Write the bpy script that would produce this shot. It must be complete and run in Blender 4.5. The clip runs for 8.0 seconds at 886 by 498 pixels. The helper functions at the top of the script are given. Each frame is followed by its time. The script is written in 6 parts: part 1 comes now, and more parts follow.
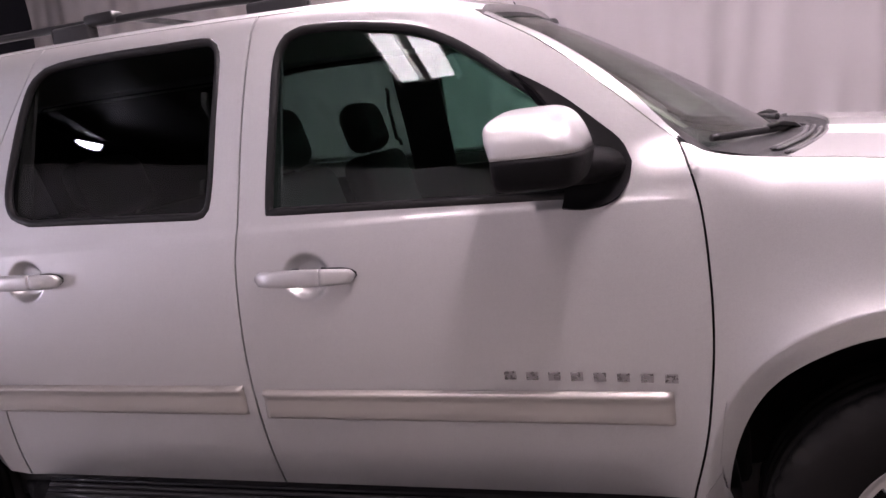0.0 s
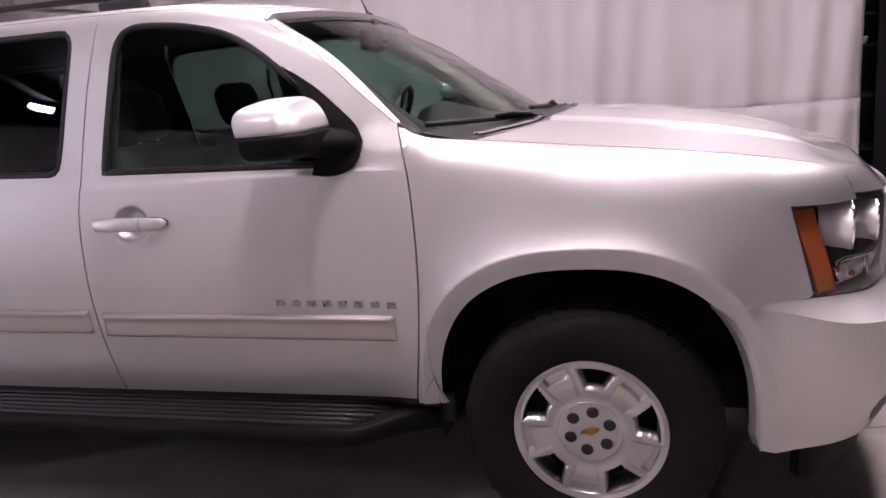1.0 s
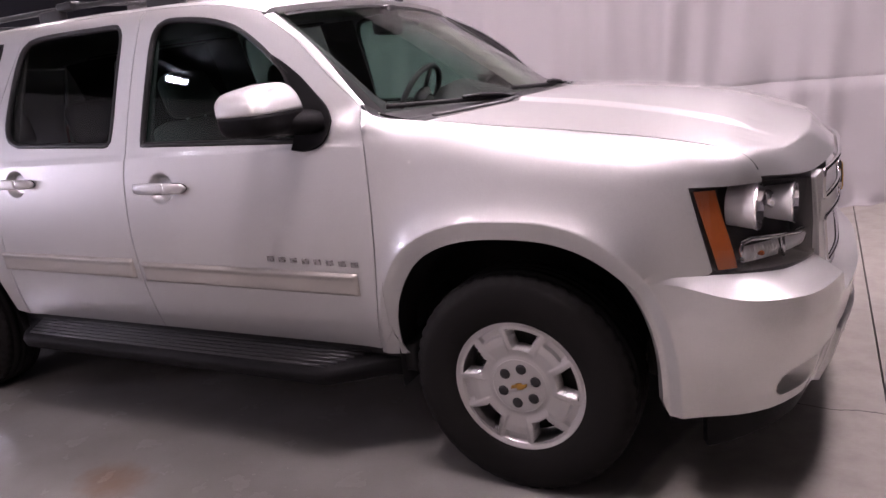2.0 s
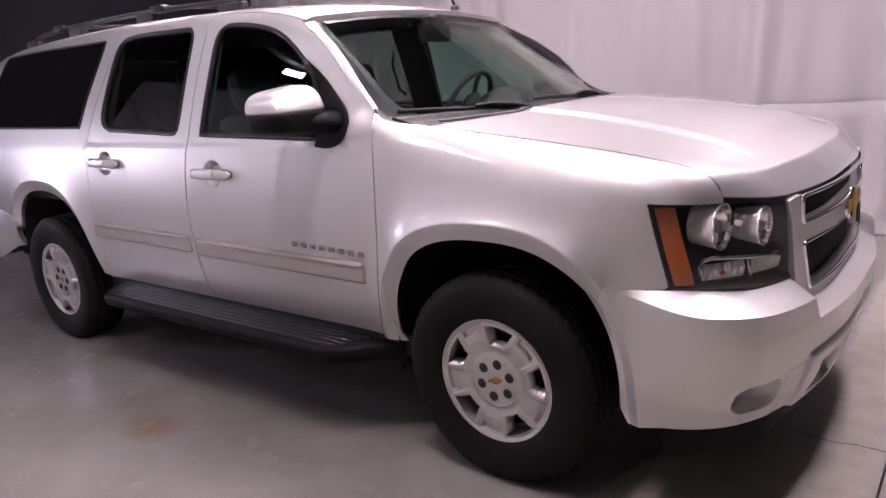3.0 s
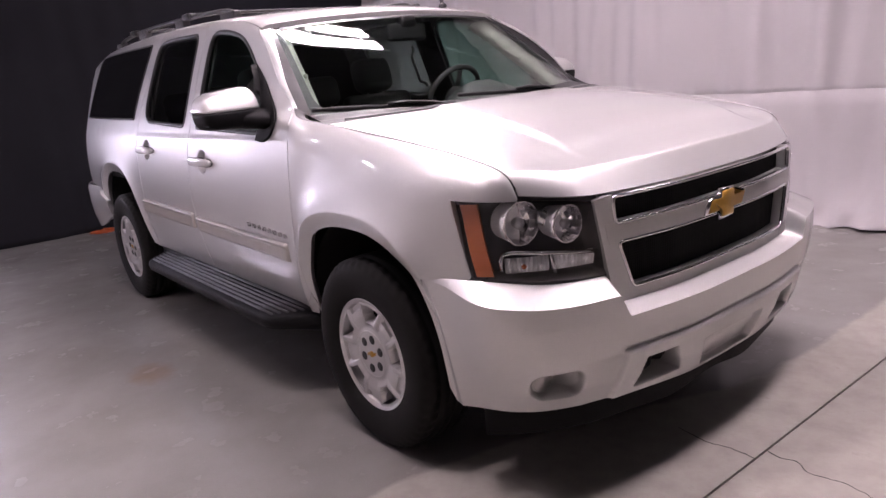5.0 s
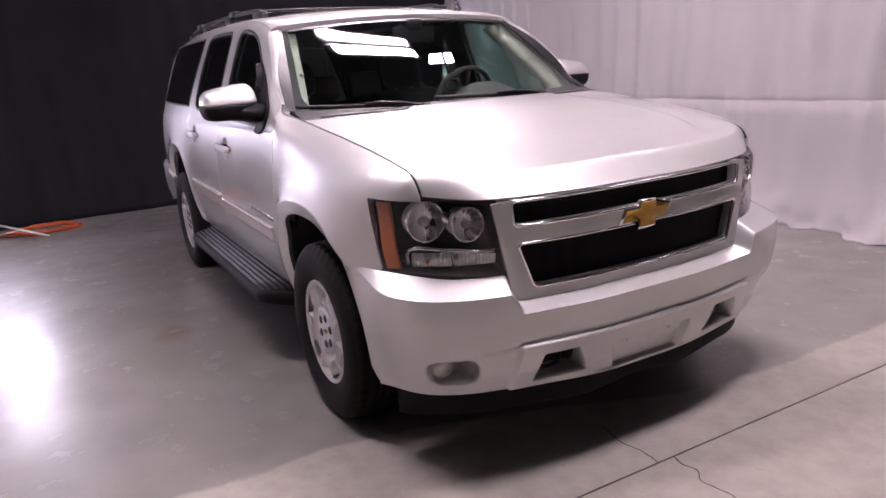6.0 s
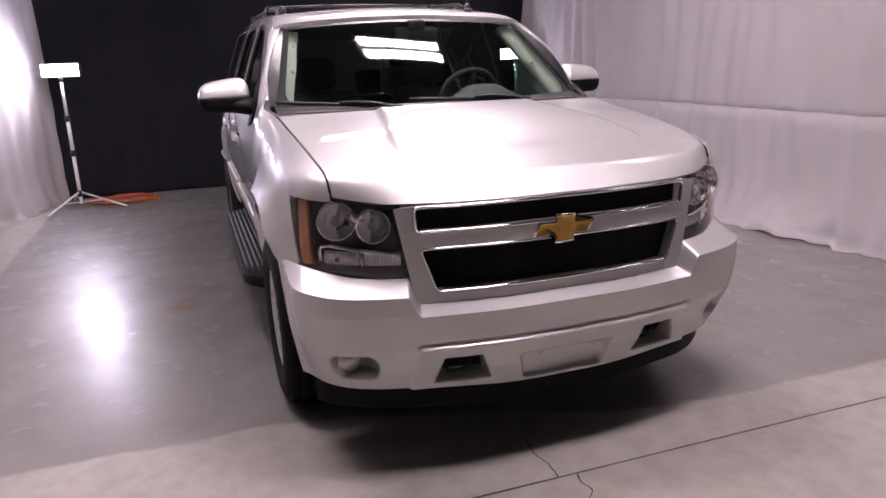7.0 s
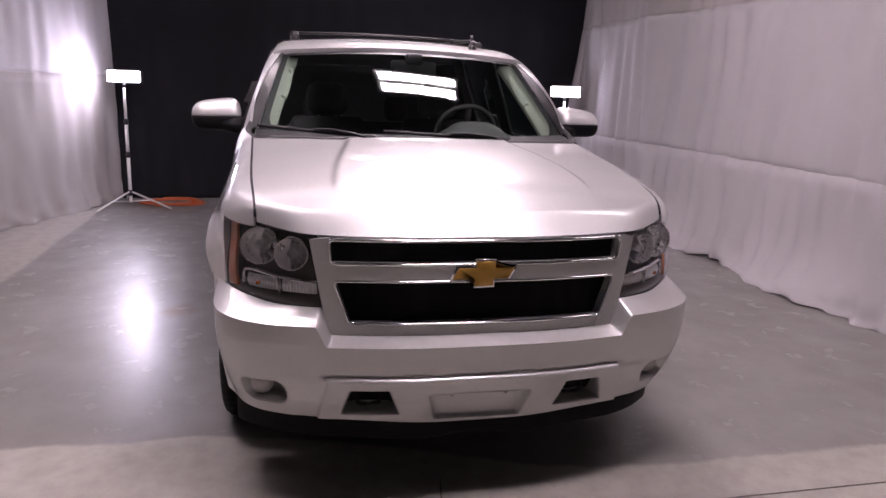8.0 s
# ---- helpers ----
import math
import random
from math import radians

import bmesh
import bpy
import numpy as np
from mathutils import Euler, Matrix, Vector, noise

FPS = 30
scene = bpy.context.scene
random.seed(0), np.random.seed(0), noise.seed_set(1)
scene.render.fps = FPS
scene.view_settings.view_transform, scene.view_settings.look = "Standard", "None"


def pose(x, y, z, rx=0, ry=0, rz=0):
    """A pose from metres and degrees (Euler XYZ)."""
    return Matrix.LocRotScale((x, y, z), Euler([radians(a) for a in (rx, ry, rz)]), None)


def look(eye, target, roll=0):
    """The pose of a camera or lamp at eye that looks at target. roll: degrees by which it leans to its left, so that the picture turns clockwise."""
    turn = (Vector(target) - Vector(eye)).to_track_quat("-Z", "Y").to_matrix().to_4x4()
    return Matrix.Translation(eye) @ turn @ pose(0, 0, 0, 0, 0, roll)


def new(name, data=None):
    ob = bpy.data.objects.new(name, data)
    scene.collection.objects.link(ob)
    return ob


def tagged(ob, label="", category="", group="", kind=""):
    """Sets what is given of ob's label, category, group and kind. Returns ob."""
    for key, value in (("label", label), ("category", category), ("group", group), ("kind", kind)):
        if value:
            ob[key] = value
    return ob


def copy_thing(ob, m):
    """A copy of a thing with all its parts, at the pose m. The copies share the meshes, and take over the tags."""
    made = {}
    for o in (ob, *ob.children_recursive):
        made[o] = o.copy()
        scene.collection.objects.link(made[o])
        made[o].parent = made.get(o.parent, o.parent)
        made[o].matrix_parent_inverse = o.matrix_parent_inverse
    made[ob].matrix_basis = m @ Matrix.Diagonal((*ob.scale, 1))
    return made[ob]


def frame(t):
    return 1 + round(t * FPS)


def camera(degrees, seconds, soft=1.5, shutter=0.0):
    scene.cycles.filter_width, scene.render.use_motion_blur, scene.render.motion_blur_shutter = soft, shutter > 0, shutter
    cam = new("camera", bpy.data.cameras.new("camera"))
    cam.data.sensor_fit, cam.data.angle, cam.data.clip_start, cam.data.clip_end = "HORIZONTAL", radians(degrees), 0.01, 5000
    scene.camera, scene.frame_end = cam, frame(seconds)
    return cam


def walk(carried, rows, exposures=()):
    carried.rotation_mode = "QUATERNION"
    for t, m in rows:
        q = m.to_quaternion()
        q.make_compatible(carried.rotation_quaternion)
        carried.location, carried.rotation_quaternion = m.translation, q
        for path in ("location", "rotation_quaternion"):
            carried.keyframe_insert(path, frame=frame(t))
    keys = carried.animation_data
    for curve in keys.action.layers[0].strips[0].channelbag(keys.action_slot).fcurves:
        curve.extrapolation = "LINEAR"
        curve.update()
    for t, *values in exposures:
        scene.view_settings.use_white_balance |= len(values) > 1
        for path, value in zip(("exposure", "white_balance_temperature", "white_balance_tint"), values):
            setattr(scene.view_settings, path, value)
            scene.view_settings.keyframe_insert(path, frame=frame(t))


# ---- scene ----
cam = camera(63.3, 8.0)
PATH = [
    (0, (-0.58, -2.664, 1.507), (-1.18, -0.795, 1.128), -7.4),
    (0.1, (-0.532, -2.698, 1.514), (-1.13, -0.832, 1.116), -7.4),
    (0.3, (-0.432, -2.782, 1.553), (-0.964, -0.908, 1.1), -6.4),
    (0.5, (-0.221, -2.857, 1.495), (-0.808, -0.988, 1.091), -5.7),
    (0.7, (-0.054, -2.911, 1.523), (-0.543, -1.026, 1.069), -5.6),
    (0.9, (0.105, -2.974, 1.513), (-0.413, -1.1, 1.046), -5.7),
    (1, (0.208, -3.014, 1.492), (-0.356, -1.151, 1.034), -5.8),
    (1.2, (0.355, -3.079, 1.533), (-0.298, -1.256, 1.031), -6.7),
    (1.5, (0.574, -3.109, 1.503), (-0.146, -1.313, 0.996), -6.8),
    (1.7, (0.698, -3.097, 1.475), (-0.085, -1.326, 0.975), -6.9),
    (2, (0.89, -3.043, 1.497), (-0.031, -1.341, 0.99), -6.5),
    (2.2, (1.0, -3.028, 1.518), (-0.014, -1.382, 1.006), -6.4),
    (3.3, (1.516, -2.898, 1.485), (0.261, -1.413, 1.014), -4.2),
    (3.5, (1.617, -2.856, 1.482), (0.32, -1.408, 1.012), -4.4),
    (4, (1.874, -2.733, 1.49), (0.466, -1.396, 1.01), -5.2),
    (4.5, (2.092, -2.543, 1.487), (0.61, -1.293, 0.992), -5.5),
    (4.7, (2.185, -2.467, 1.488), (0.686, -1.239, 0.993), -5.7),
    (6, (2.923, -1.903, 1.512), (1.212, -0.991, 1.012), -4.2),
    (6.5, (3.117, -1.601, 1.516), (1.351, -0.81, 1.01), -3.5),
    (6.8, (3.267, -1.432, 1.541), (1.465, -0.729, 1.033), -2.7),
    (7, (3.288, -1.268, 1.54), (1.46, -0.639, 1.03), -2.2),
    (7.3, (3.321, -1.071, 1.538), (1.467, -0.534, 1.016), -1.0),
    (7.5, (3.358, -0.941, 1.545), (1.495, -0.429, 1.027), -0.1),
    (8, (3.448, -0.714, 1.583), (1.546, -0.279, 1.144), 2.0),
]
walk(cam, [(t, look(eye, target, roll)) for t, eye, target, roll in PATH], [(0, 0.82, 6760, 36), (4.5, 0.88, 6750, 35), (6.5, 0.75, 6750, 35), (8, 0.40, 6750, 35)])

# ---- world and light ----
world = bpy.data.worlds.new("world")
scene.world = world
world.use_nodes = True
world.node_tree.nodes["Background"].inputs[0].default_value = (0.02, 0.02, 0.024, 1)
world.node_tree.nodes["Background"].inputs[1].default_value = 0.3


# ---- materials ----
def nodes_of(name):
    m = bpy.data.materials.new(name)
    m.use_nodes = True
    return m, m.node_tree, m.node_tree.nodes["Principled BSDF"]


def material(name, base, rough=0.5, metal=0.0, coat=0.0, vary=0.12, scale=6.0, grain=0.0, grain_scale=180.0, rough_vary=0.08, spec=0.5):
    """Principled surface with blotches at one scale, and grain and bump at a finer one."""
    m, tree, b = nodes_of(name)
    N, L = tree.nodes.new, tree.links.new
    co = N("ShaderNodeTexCoord")
    n1 = N("ShaderNodeTexNoise")
    n1.inputs["Scale"].default_value, n1.inputs["Detail"].default_value = scale, 5
    L(co.outputs["Object"], n1.inputs["Vector"])
    mix = N("ShaderNodeMix")
    mix.data_type = "RGBA"
    mix.inputs["A"].default_value = (*[c * (1 - vary) for c in base], 1)
    mix.inputs["B"].default_value = (*[min(1, c * (1 + vary)) for c in base], 1)
    L(n1.outputs["Fac"], mix.inputs["Factor"])
    L(mix.outputs["Result"], b.inputs["Base Color"])
    n2 = N("ShaderNodeTexNoise")
    n2.inputs["Scale"].default_value, n2.inputs["Detail"].default_value = grain_scale, 3
    L(co.outputs["Object"], n2.inputs["Vector"])
    r = N("ShaderNodeMapRange")
    r.inputs["To Min"].default_value, r.inputs["To Max"].default_value = max(0.0, rough - rough_vary), min(1, rough + rough_vary)
    L(n1.outputs["Fac"], r.inputs["Value"])
    L(r.outputs["Result"], b.inputs["Roughness"])
    if grain:
        bump = N("ShaderNodeBump")
        bump.inputs["Strength"].default_value, bump.inputs["Distance"].default_value = grain, 0.002
        L(n2.outputs["Fac"], bump.inputs["Height"])
        L(bump.outputs["Normal"], b.inputs["Normal"])
    b.inputs["Metallic"].default_value, b.inputs["Specular IOR Level"].default_value = metal, spec
    b.inputs["Coat Weight"].default_value, b.inputs["Coat Roughness"].default_value = coat, 0.03
    return m


def glow(name, colour, strength):
    m, tree, b = nodes_of(name)
    b.inputs["Base Color"].default_value = (0.8, 0.8, 0.8, 1)
    b.inputs["Emission Color"].default_value, b.inputs["Emission Strength"].default_value = (*colour, 1), strength
    return m


def glass(name, tint, ior=1.5, rough=0.0):
    """Thin sheet glass: what is seen through it is tinted, and Fresnel drives the gloss."""
    m, tree, b = nodes_of(name)
    N, L = tree.nodes.new, tree.links.new
    tree.nodes.remove(b)
    clear, gloss, mix = N("ShaderNodeBsdfTransparent"), N("ShaderNodeBsdfGlossy"), N("ShaderNodeMixShader")
    face, power, share = N("ShaderNodeLayerWeight"), N("ShaderNodeMath"), N("ShaderNodeMapRange")
    face.inputs["Blend"].default_value = 0.5
    power.operation = "POWER"
    power.inputs[1].default_value = 5.0
    low = ((ior - 1) / (ior + 1)) ** 2
    share.inputs["To Min"].default_value = low
    L(face.outputs["Facing"], power.inputs[0])
    L(power.outputs[0], share.inputs["Value"])
    clear.inputs["Color"].default_value = (*tint, 1)
    gloss.inputs["Roughness"].default_value = rough
    L(share.outputs["Result"], mix.inputs[0])
    L(clear.outputs[0], mix.inputs[1])
    L(gloss.outputs[0], mix.inputs[2])
    L(mix.outputs[0], tree.nodes["Material Output"].inputs["Surface"])
    return m


def paint_material():
    """Silver metallic car paint: flaked base under a clear coat."""
    m, tree, b = nodes_of("silver_paint")
    N, L = tree.nodes.new, tree.links.new
    co = N("ShaderNodeTexCoord")
    flake = N("ShaderNodeTexVoronoi")
    flake.inputs["Scale"].default_value = 900
    L(co.outputs["Object"], flake.inputs["Vector"])
    tone = N("ShaderNodeMix")
    tone.data_type = "RGBA"
    tone.inputs["A"].default_value, tone.inputs["B"].default_value = (0.52, 0.52, 0.515, 1), (0.64, 0.64, 0.633, 1)
    L(flake.outputs["Color"], tone.inputs["Factor"])
    L(tone.outputs["Result"], b.inputs["Base Color"])
    wave = N("ShaderNodeTexNoise")
    wave.inputs["Scale"].default_value, wave.inputs["Detail"].default_value = 2.5, 2
    L(co.outputs["Object"], wave.inputs["Vector"])
    r = N("ShaderNodeMapRange")
    r.inputs["To Min"].default_value, r.inputs["To Max"].default_value = 0.41, 0.46
    L(wave.outputs["Fac"], r.inputs["Value"])
    L(r.outputs["Result"], b.inputs["Roughness"])
    b.inputs["Metallic"].default_value = 0.66
    b.inputs["Coat Weight"].default_value, b.inputs["Coat Roughness"].default_value = 1.0, 0.025
    return m


def floor_material():
    """Sealed grey concrete behind a wavering edge, bare paler concrete in front of it."""
    m, tree, b = nodes_of("concrete_floor")
    N, L = tree.nodes.new, tree.links.new
    geo = N("ShaderNodeNewGeometry")
    sep = N("ShaderNodeSeparateXYZ")
    L(geo.outputs["Position"], sep.inputs[0])

    def noise_at(s, detail=6, rough=0.6):
        n = N("ShaderNodeTexNoise")
        n.inputs["Scale"].default_value, n.inputs["Detail"].default_value, n.inputs["Roughness"].default_value = s, detail, rough
        L(geo.outputs["Position"], n.inputs["Vector"])
        return n.outputs["Fac"]

    def maths(op, a, c=None):
        n = N("ShaderNodeMath")
        n.operation = op
        for i, v in enumerate((a, c)):
            if v is None:
                continue
            if isinstance(v, (int, float)):
                n.inputs[i].default_value = v
            else:
                L(v, n.inputs[i])
        return n.outputs[0]

    def ramp(v, lo, hi, a, c):
        n = N("ShaderNodeMapRange")
        for k, x in (("From Min", lo), ("From Max", hi), ("To Min", a), ("To Max", c)):
            n.inputs[k].default_value = x
        L(v, n.inputs["Value"])
        return n.outputs["Result"]

    def mixed(f, a, c):
        n = N("ShaderNodeMix")
        n.data_type = "RGBA"
        L(f, n.inputs["Factor"])
        for k, v in (("A", a), ("B", c)):
            if isinstance(v, tuple):
                n.inputs[k].default_value = (*v, 1)
            else:
                L(v, n.inputs[k])
        return n.outputs["Result"]

    mid = noise_at(9.0, 4, 0.6)
    line = N("ShaderNodeMapRange")
    line.interpolation_type = "SMOOTHSTEP"
    for k, x in (("From Min", -1.15), ("From Max", 0.85), ("To Min", 0.30), ("To Max", 0.86)):
        line.inputs[k].default_value = x
    L(sep.outputs["Y"], line.inputs["Value"])
    edge = maths("SUBTRACT", sep.outputs["X"], line.outputs["Result"])
    edge = maths("ADD", edge, maths("MULTIPLY", maths("SUBTRACT", noise_at(2.2), 0.5), 0.12))
    edge = maths("ADD", edge, maths("MULTIPLY", maths("SUBTRACT", noise_at(14.0), 0.5), 0.03))
    bare = ramp(edge, -0.015, 0.015, 0.0, 1.0)
    # an unsealed margin along the south curtain
    margin = maths("ADD", sep.outputs["Y"], maths("MULTIPLY", maths("SUBTRACT", noise_at(3.0), 0.5), 0.10))
    bare = maths("MAXIMUM", bare, ramp(margin, -2.85, -2.81, 1.0, 0.0))
    grit, blot = noise_at(130.0, 2, 0.5), noise_at(3.5, 2, 0.5)
    sealed = mixed(grit, (0.176, 0.169, 0.160), (0.215, 0.207, 0.197))
    sealed = mixed(ramp(blot, 0.35, 0.7, 0.0, 0.5), sealed, (0.248, 0.240, 0.230))
    # broad cloudy patches, scuffs and small flakes in the sealer
    sealed = mixed(ramp(noise_at(1.1, 5, 0.55), 0.42, 0.62, 0.0, 0.5), sealed, (0.150, 0.139, 0.123))
    sealed = mixed(ramp(noise_at(5.0, 2, 0.5), 0.55, 0.85, 0.0, 0.35), sealed, (0.13, 0.117, 0.106))
    sealed = mixed(ramp(noise_at(38.0, 3, 0.6), 0.70, 0.74, 0.0, 0.5), sealed, (0.36, 0.345, 0.32))
    sealed = mixed(ramp(noise_at(17.0, 4, 0.7), 0.30, 0.26, 0.0, 0.6), sealed, (0.10, 0.092, 0.084))
    rough_c = mixed(ramp(mid, 0.3, 0.7, 0, 1), (0.30, 0.278, 0.248), (0.38, 0.357, 0.322))
    rough_c = mixed(ramp(noise_at(9.0, 8, 0.7), 0.6, 0.75, 0, 0.6), rough_c, (0.20, 0.183, 0.167))
    colour = mixed(bare, sealed, rough_c)
    # rust-brown tyre stain
    sx, sy = maths("SUBTRACT", sep.outputs["X"], -1.62), maths("SUBTRACT", sep.outputs["Y"], -1.42)
    d = maths("ADD", maths("MULTIPLY", sx, sx), maths("MULTIPLY", maths("MULTIPLY", sy, sy), 2.0))
    d = maths("ADD", d, maths("MULTIPLY", maths("SUBTRACT", noise_at(11.0), 0.5), 0.06))
    colour = mixed(ramp(d, 0.0, 0.04, 0.75, 0.0), colour, (0.17, 0.10, 0.06))
    L(colour, b.inputs["Base Color"])
    n = N("ShaderNodeMix")
    L(bare, n.inputs[0])
    L(ramp(noise_at(2.6, 2, 0.5), 0.35, 0.65, 0.36, 0.46), n.inputs[2])
    n.inputs[3].default_value = 0.62
    L(n.outputs[0], b.inputs["Roughness"])
    # thin sealer over the grey part, worn through in places
    coat = maths("MULTIPLY", maths("SUBTRACT", 1.0, bare), ramp(noise_at(6.0, 4, 0.6), 0.35, 0.6, 0.40, 0.18))
    L(coat, b.inputs["Coat Weight"])
    L(ramp(noise_at(5.0, 4, 0.6), 0.3, 0.7, 0.17, 0.30), b.inputs["Coat Roughness"])
    bump = N("ShaderNodeBump")
    bump.inputs["Strength"].default_value, bump.inputs["Distance"].default_value = 0.35, 0.006
    L(noise_at(6.5, 5, 0.55), bump.inputs["Height"])
    L(bump.outputs["Normal"], b.inputs["Normal"])
    L(bump.outputs["Normal"], b.inputs["Coat Normal"])
    return m


PAINT = paint_material()
FLOOR = floor_material()
CLOTH = material("white_muslin", (0.42, 0.403, 0.41), 0.9, vary=0.06, scale=1.6, grain=0.35, grain_scale=420, spec=0.2)
CLOTH_DARKER = material("darker_muslin", (0.36, 0.34, 0.328), 0.9, vary=0.06, scale=1.6, grain=0.35, grain_scale=420, spec=0.2)
CLOTH_BLACK = material("black_cloth", (0.0135, 0.0135, 0.0165), 0.9, vary=0.3, scale=1.2, grain=0.3, grain_scale=300, spec=0.12)
DARK_WALL = material("dark_wall", (0.10, 0.098, 0.10), 0.8, vary=0.3, scale=0.8)
CEILING = material("grey_steel_deck", (0.10, 0.10, 0.104), 0.7, vary=0.25, scale=0.8)
BLACK_PLASTIC = material("black_plastic", (0.02, 0.02, 0.021), 0.45, vary=0.15, grain=0.25, grain_scale=600, spec=0.35)
TRIM_BLACK = material("satin_black_trim", (0.012, 0.012, 0.0125), 0.38, vary=0.1, spec=0.3)
COWL = material("matt_black_cowl", (0.022, 0.022, 0.023), 0.5, vary=0.15, grain=0.3, grain_scale=500, spec=0.35)
# slats are dark plastic; the grey paints the lamp sheen on them
COWL_SLAT = material("cowl_slat_sheen", (0.11, 0.108, 0.11), 0.45, vary=0.15, grain=0.3, grain_scale=500)
# near-black for hollows and gaps: their shade is put into the colour
CAVITY = material("hollow_shade_black", (0.006, 0.006, 0.006), 0.9, vary=0.2)
RUBBER = material("tyre_rubber", (0.0095, 0.0088, 0.0084), 0.66, vary=0.25, scale=9, grain=0.3, grain_scale=240, spec=0.14)
CHROME = material("chrome", (0.86, 0.86, 0.87), 0.07, 1.0, vary=0.02, rough_vary=0.02)
ALLOY = material("machined_alloy", (0.57, 0.56, 0.555), 0.31, 0.85, coat=0.4, vary=0.05, scale=20)
STRIP = material("champagne_strip", (0.47, 0.445, 0.41), 0.36, 0.55, coat=0.4, vary=0.04)
GOLD = material("gold_emblem", (0.44, 0.245, 0.05), 0.4, 0.6, vary=0.18, scale=60, grain=0.4, grain_scale=500)
AMBER = material("amber_plastic", (0.45, 0.115, 0.03), 0.2, coat=0.6, vary=0.1, scale=40)
LEATHER = material("charcoal_leather", (0.06, 0.058, 0.058), 0.5, vary=0.2, grain=0.4, grain_scale=350)
HEADLINER = material("pale_headliner", (0.40, 0.43, 0.36), 0.85, vary=0.06, grain=0.3, grain_scale=400)
DASH = material("grey_dash", (0.02, 0.021, 0.02), 0.65, vary=0.15, grain=0.4, grain_scale=400)
STEEL = material("galvanised_steel", (0.5, 0.5, 0.5), 0.4, 0.8, vary=0.1, scale=14)
STAND_GREY = material("white_enamel_tube", (0.72, 0.72, 0.7), 0.35, vary=0.05)
RED = material("red_lens", (0.25, 0.01, 0.01), 0.15, coat=0.5, vary=0.1)
ORANGE = material("orange_cable", (0.50, 0.10, 0.025), 0.5, vary=0.15, scale=30)
GLASS_FRONT = glass("green_tinted_glass", (0.55, 0.70, 0.65))
GLASS_SCREEN = glass("windscreen_glass", (0.76, 0.83, 0.80))
GLASS_PRIVACY = glass("privacy_glass", (0.52, 0.56, 0.54))
GLASS_LENS = glass("clear_lens", (0.93, 0.93, 0.94), 1.65)
TUBE = glow("fluorescent_tube", (1.0, 0.97, 0.98), 82.0)
# same tube at a much lower strength
TUBE_DIM = glow("dim_fluorescent_tube", (1.0, 0.97, 0.98), 7.0)
# tubes of an added fill fixture over the nose
TUBE_FRONT_FILL = glow("front_fill_tube", (1.0, 0.97, 0.98), 53.0)
# tubes of an added fill strip above the right-hand side
STRIP_FILL = glow("strip_fill_tube", (1.0, 0.97, 0.98), 140.0)
TUBE_SIDE = glow("side_fluorescent_tube", (1.0, 0.97, 0.98), 9.5)
LED = glow("led_array", (0.80, 0.86, 1.0), 140.0)


# ---- mesh helpers ----
def part(name, bm, mat, parent=None, label="", smooth=True):
    me = bpy.data.meshes.new(name)
    if smooth:
        for f in bm.faces:
            f.smooth = True
    bm.to_mesh(me)
    bm.free()
    me.materials.append(mat)
    ob = new(name, me)
    if parent:
        ob.parent = parent
    if label:
        ob["label"] = label
    return ob


def empty(name, at=(0, 0, 0)):
    ob = new(name)
    ob.location = at
    return ob


def box(bm, lo, hi, bevel=0.0, m=None, seg=2):
    r = bmesh.ops.create_cube(bm, size=1.0)
    c, s = (Vector(lo) + Vector(hi)) / 2, Vector(hi) - Vector(lo)
    for v in r["verts"]:
        v.co = Vector((v.co.x * s.x, v.co.y * s.y, v.co.z * s.z)) + c
    geom = r["verts"]
    if bevel:
        edges = list({e for v in r["verts"] for e in v.link_edges})
        made = bmesh.ops.bevel(bm, geom=edges, offset=bevel, segments=seg, affect="EDGES", profile=0.5)
        geom = list({v for f in made["faces"] for v in f.verts} | {v for v in r["verts"] if v.is_valid})
    if m is not None:
        for v in geom:
            v.co = m @ v.co
    return geom


def rod(bm, a, b, r, n=12, r2=None, cap=True):
    a, b = Vector(a), Vector(b)
    d = b - a
    m = Matrix.Translation((a + b) / 2) @ d.to_track_quat("Z", "Y").to_matrix().to_4x4()
    bmesh.ops.create_cone(bm, cap_ends=cap, segments=n, radius1=r, radius2=r if r2 is None else r2, depth=d.length, matrix=m)


def sweep(bm, pts, rx, ry=None, n=8, closed=False, up=(0, 0, 1)):
    """A rounded bar along a run of points."""
    pts, ry = [Vector(p) for p in pts], rx if ry is None else ry
    rings, k = [], len(pts)
    for i, p in enumerate(pts):
        a = pts[(i - 1) % k] if closed or i else p
        b = pts[(i + 1) % k] if closed or i < k - 1 else p
        t = (b - a).normalized()
        side = t.cross(Vector(up))
        side = side.normalized() if side.length > 1e-4 else Vector((1, 0, 0))
        top = side.cross(t).normalized()
        rings.append([bm.verts.new(p + side * (rx * math.cos(j * math.tau / n)) + top * (ry * math.sin(j * math.tau / n))) for j in range(n)])
    for i in range(k if closed else k - 1):
        for j in range(n):
            bm.faces.new((rings[i][j], rings[i][(j + 1) % n], rings[(i + 1) % k][(j + 1) % n], rings[(i + 1) % k][j]))
    if not closed:
        bm.faces.new(rings[0][::-1]), bm.faces.new(rings[-1])


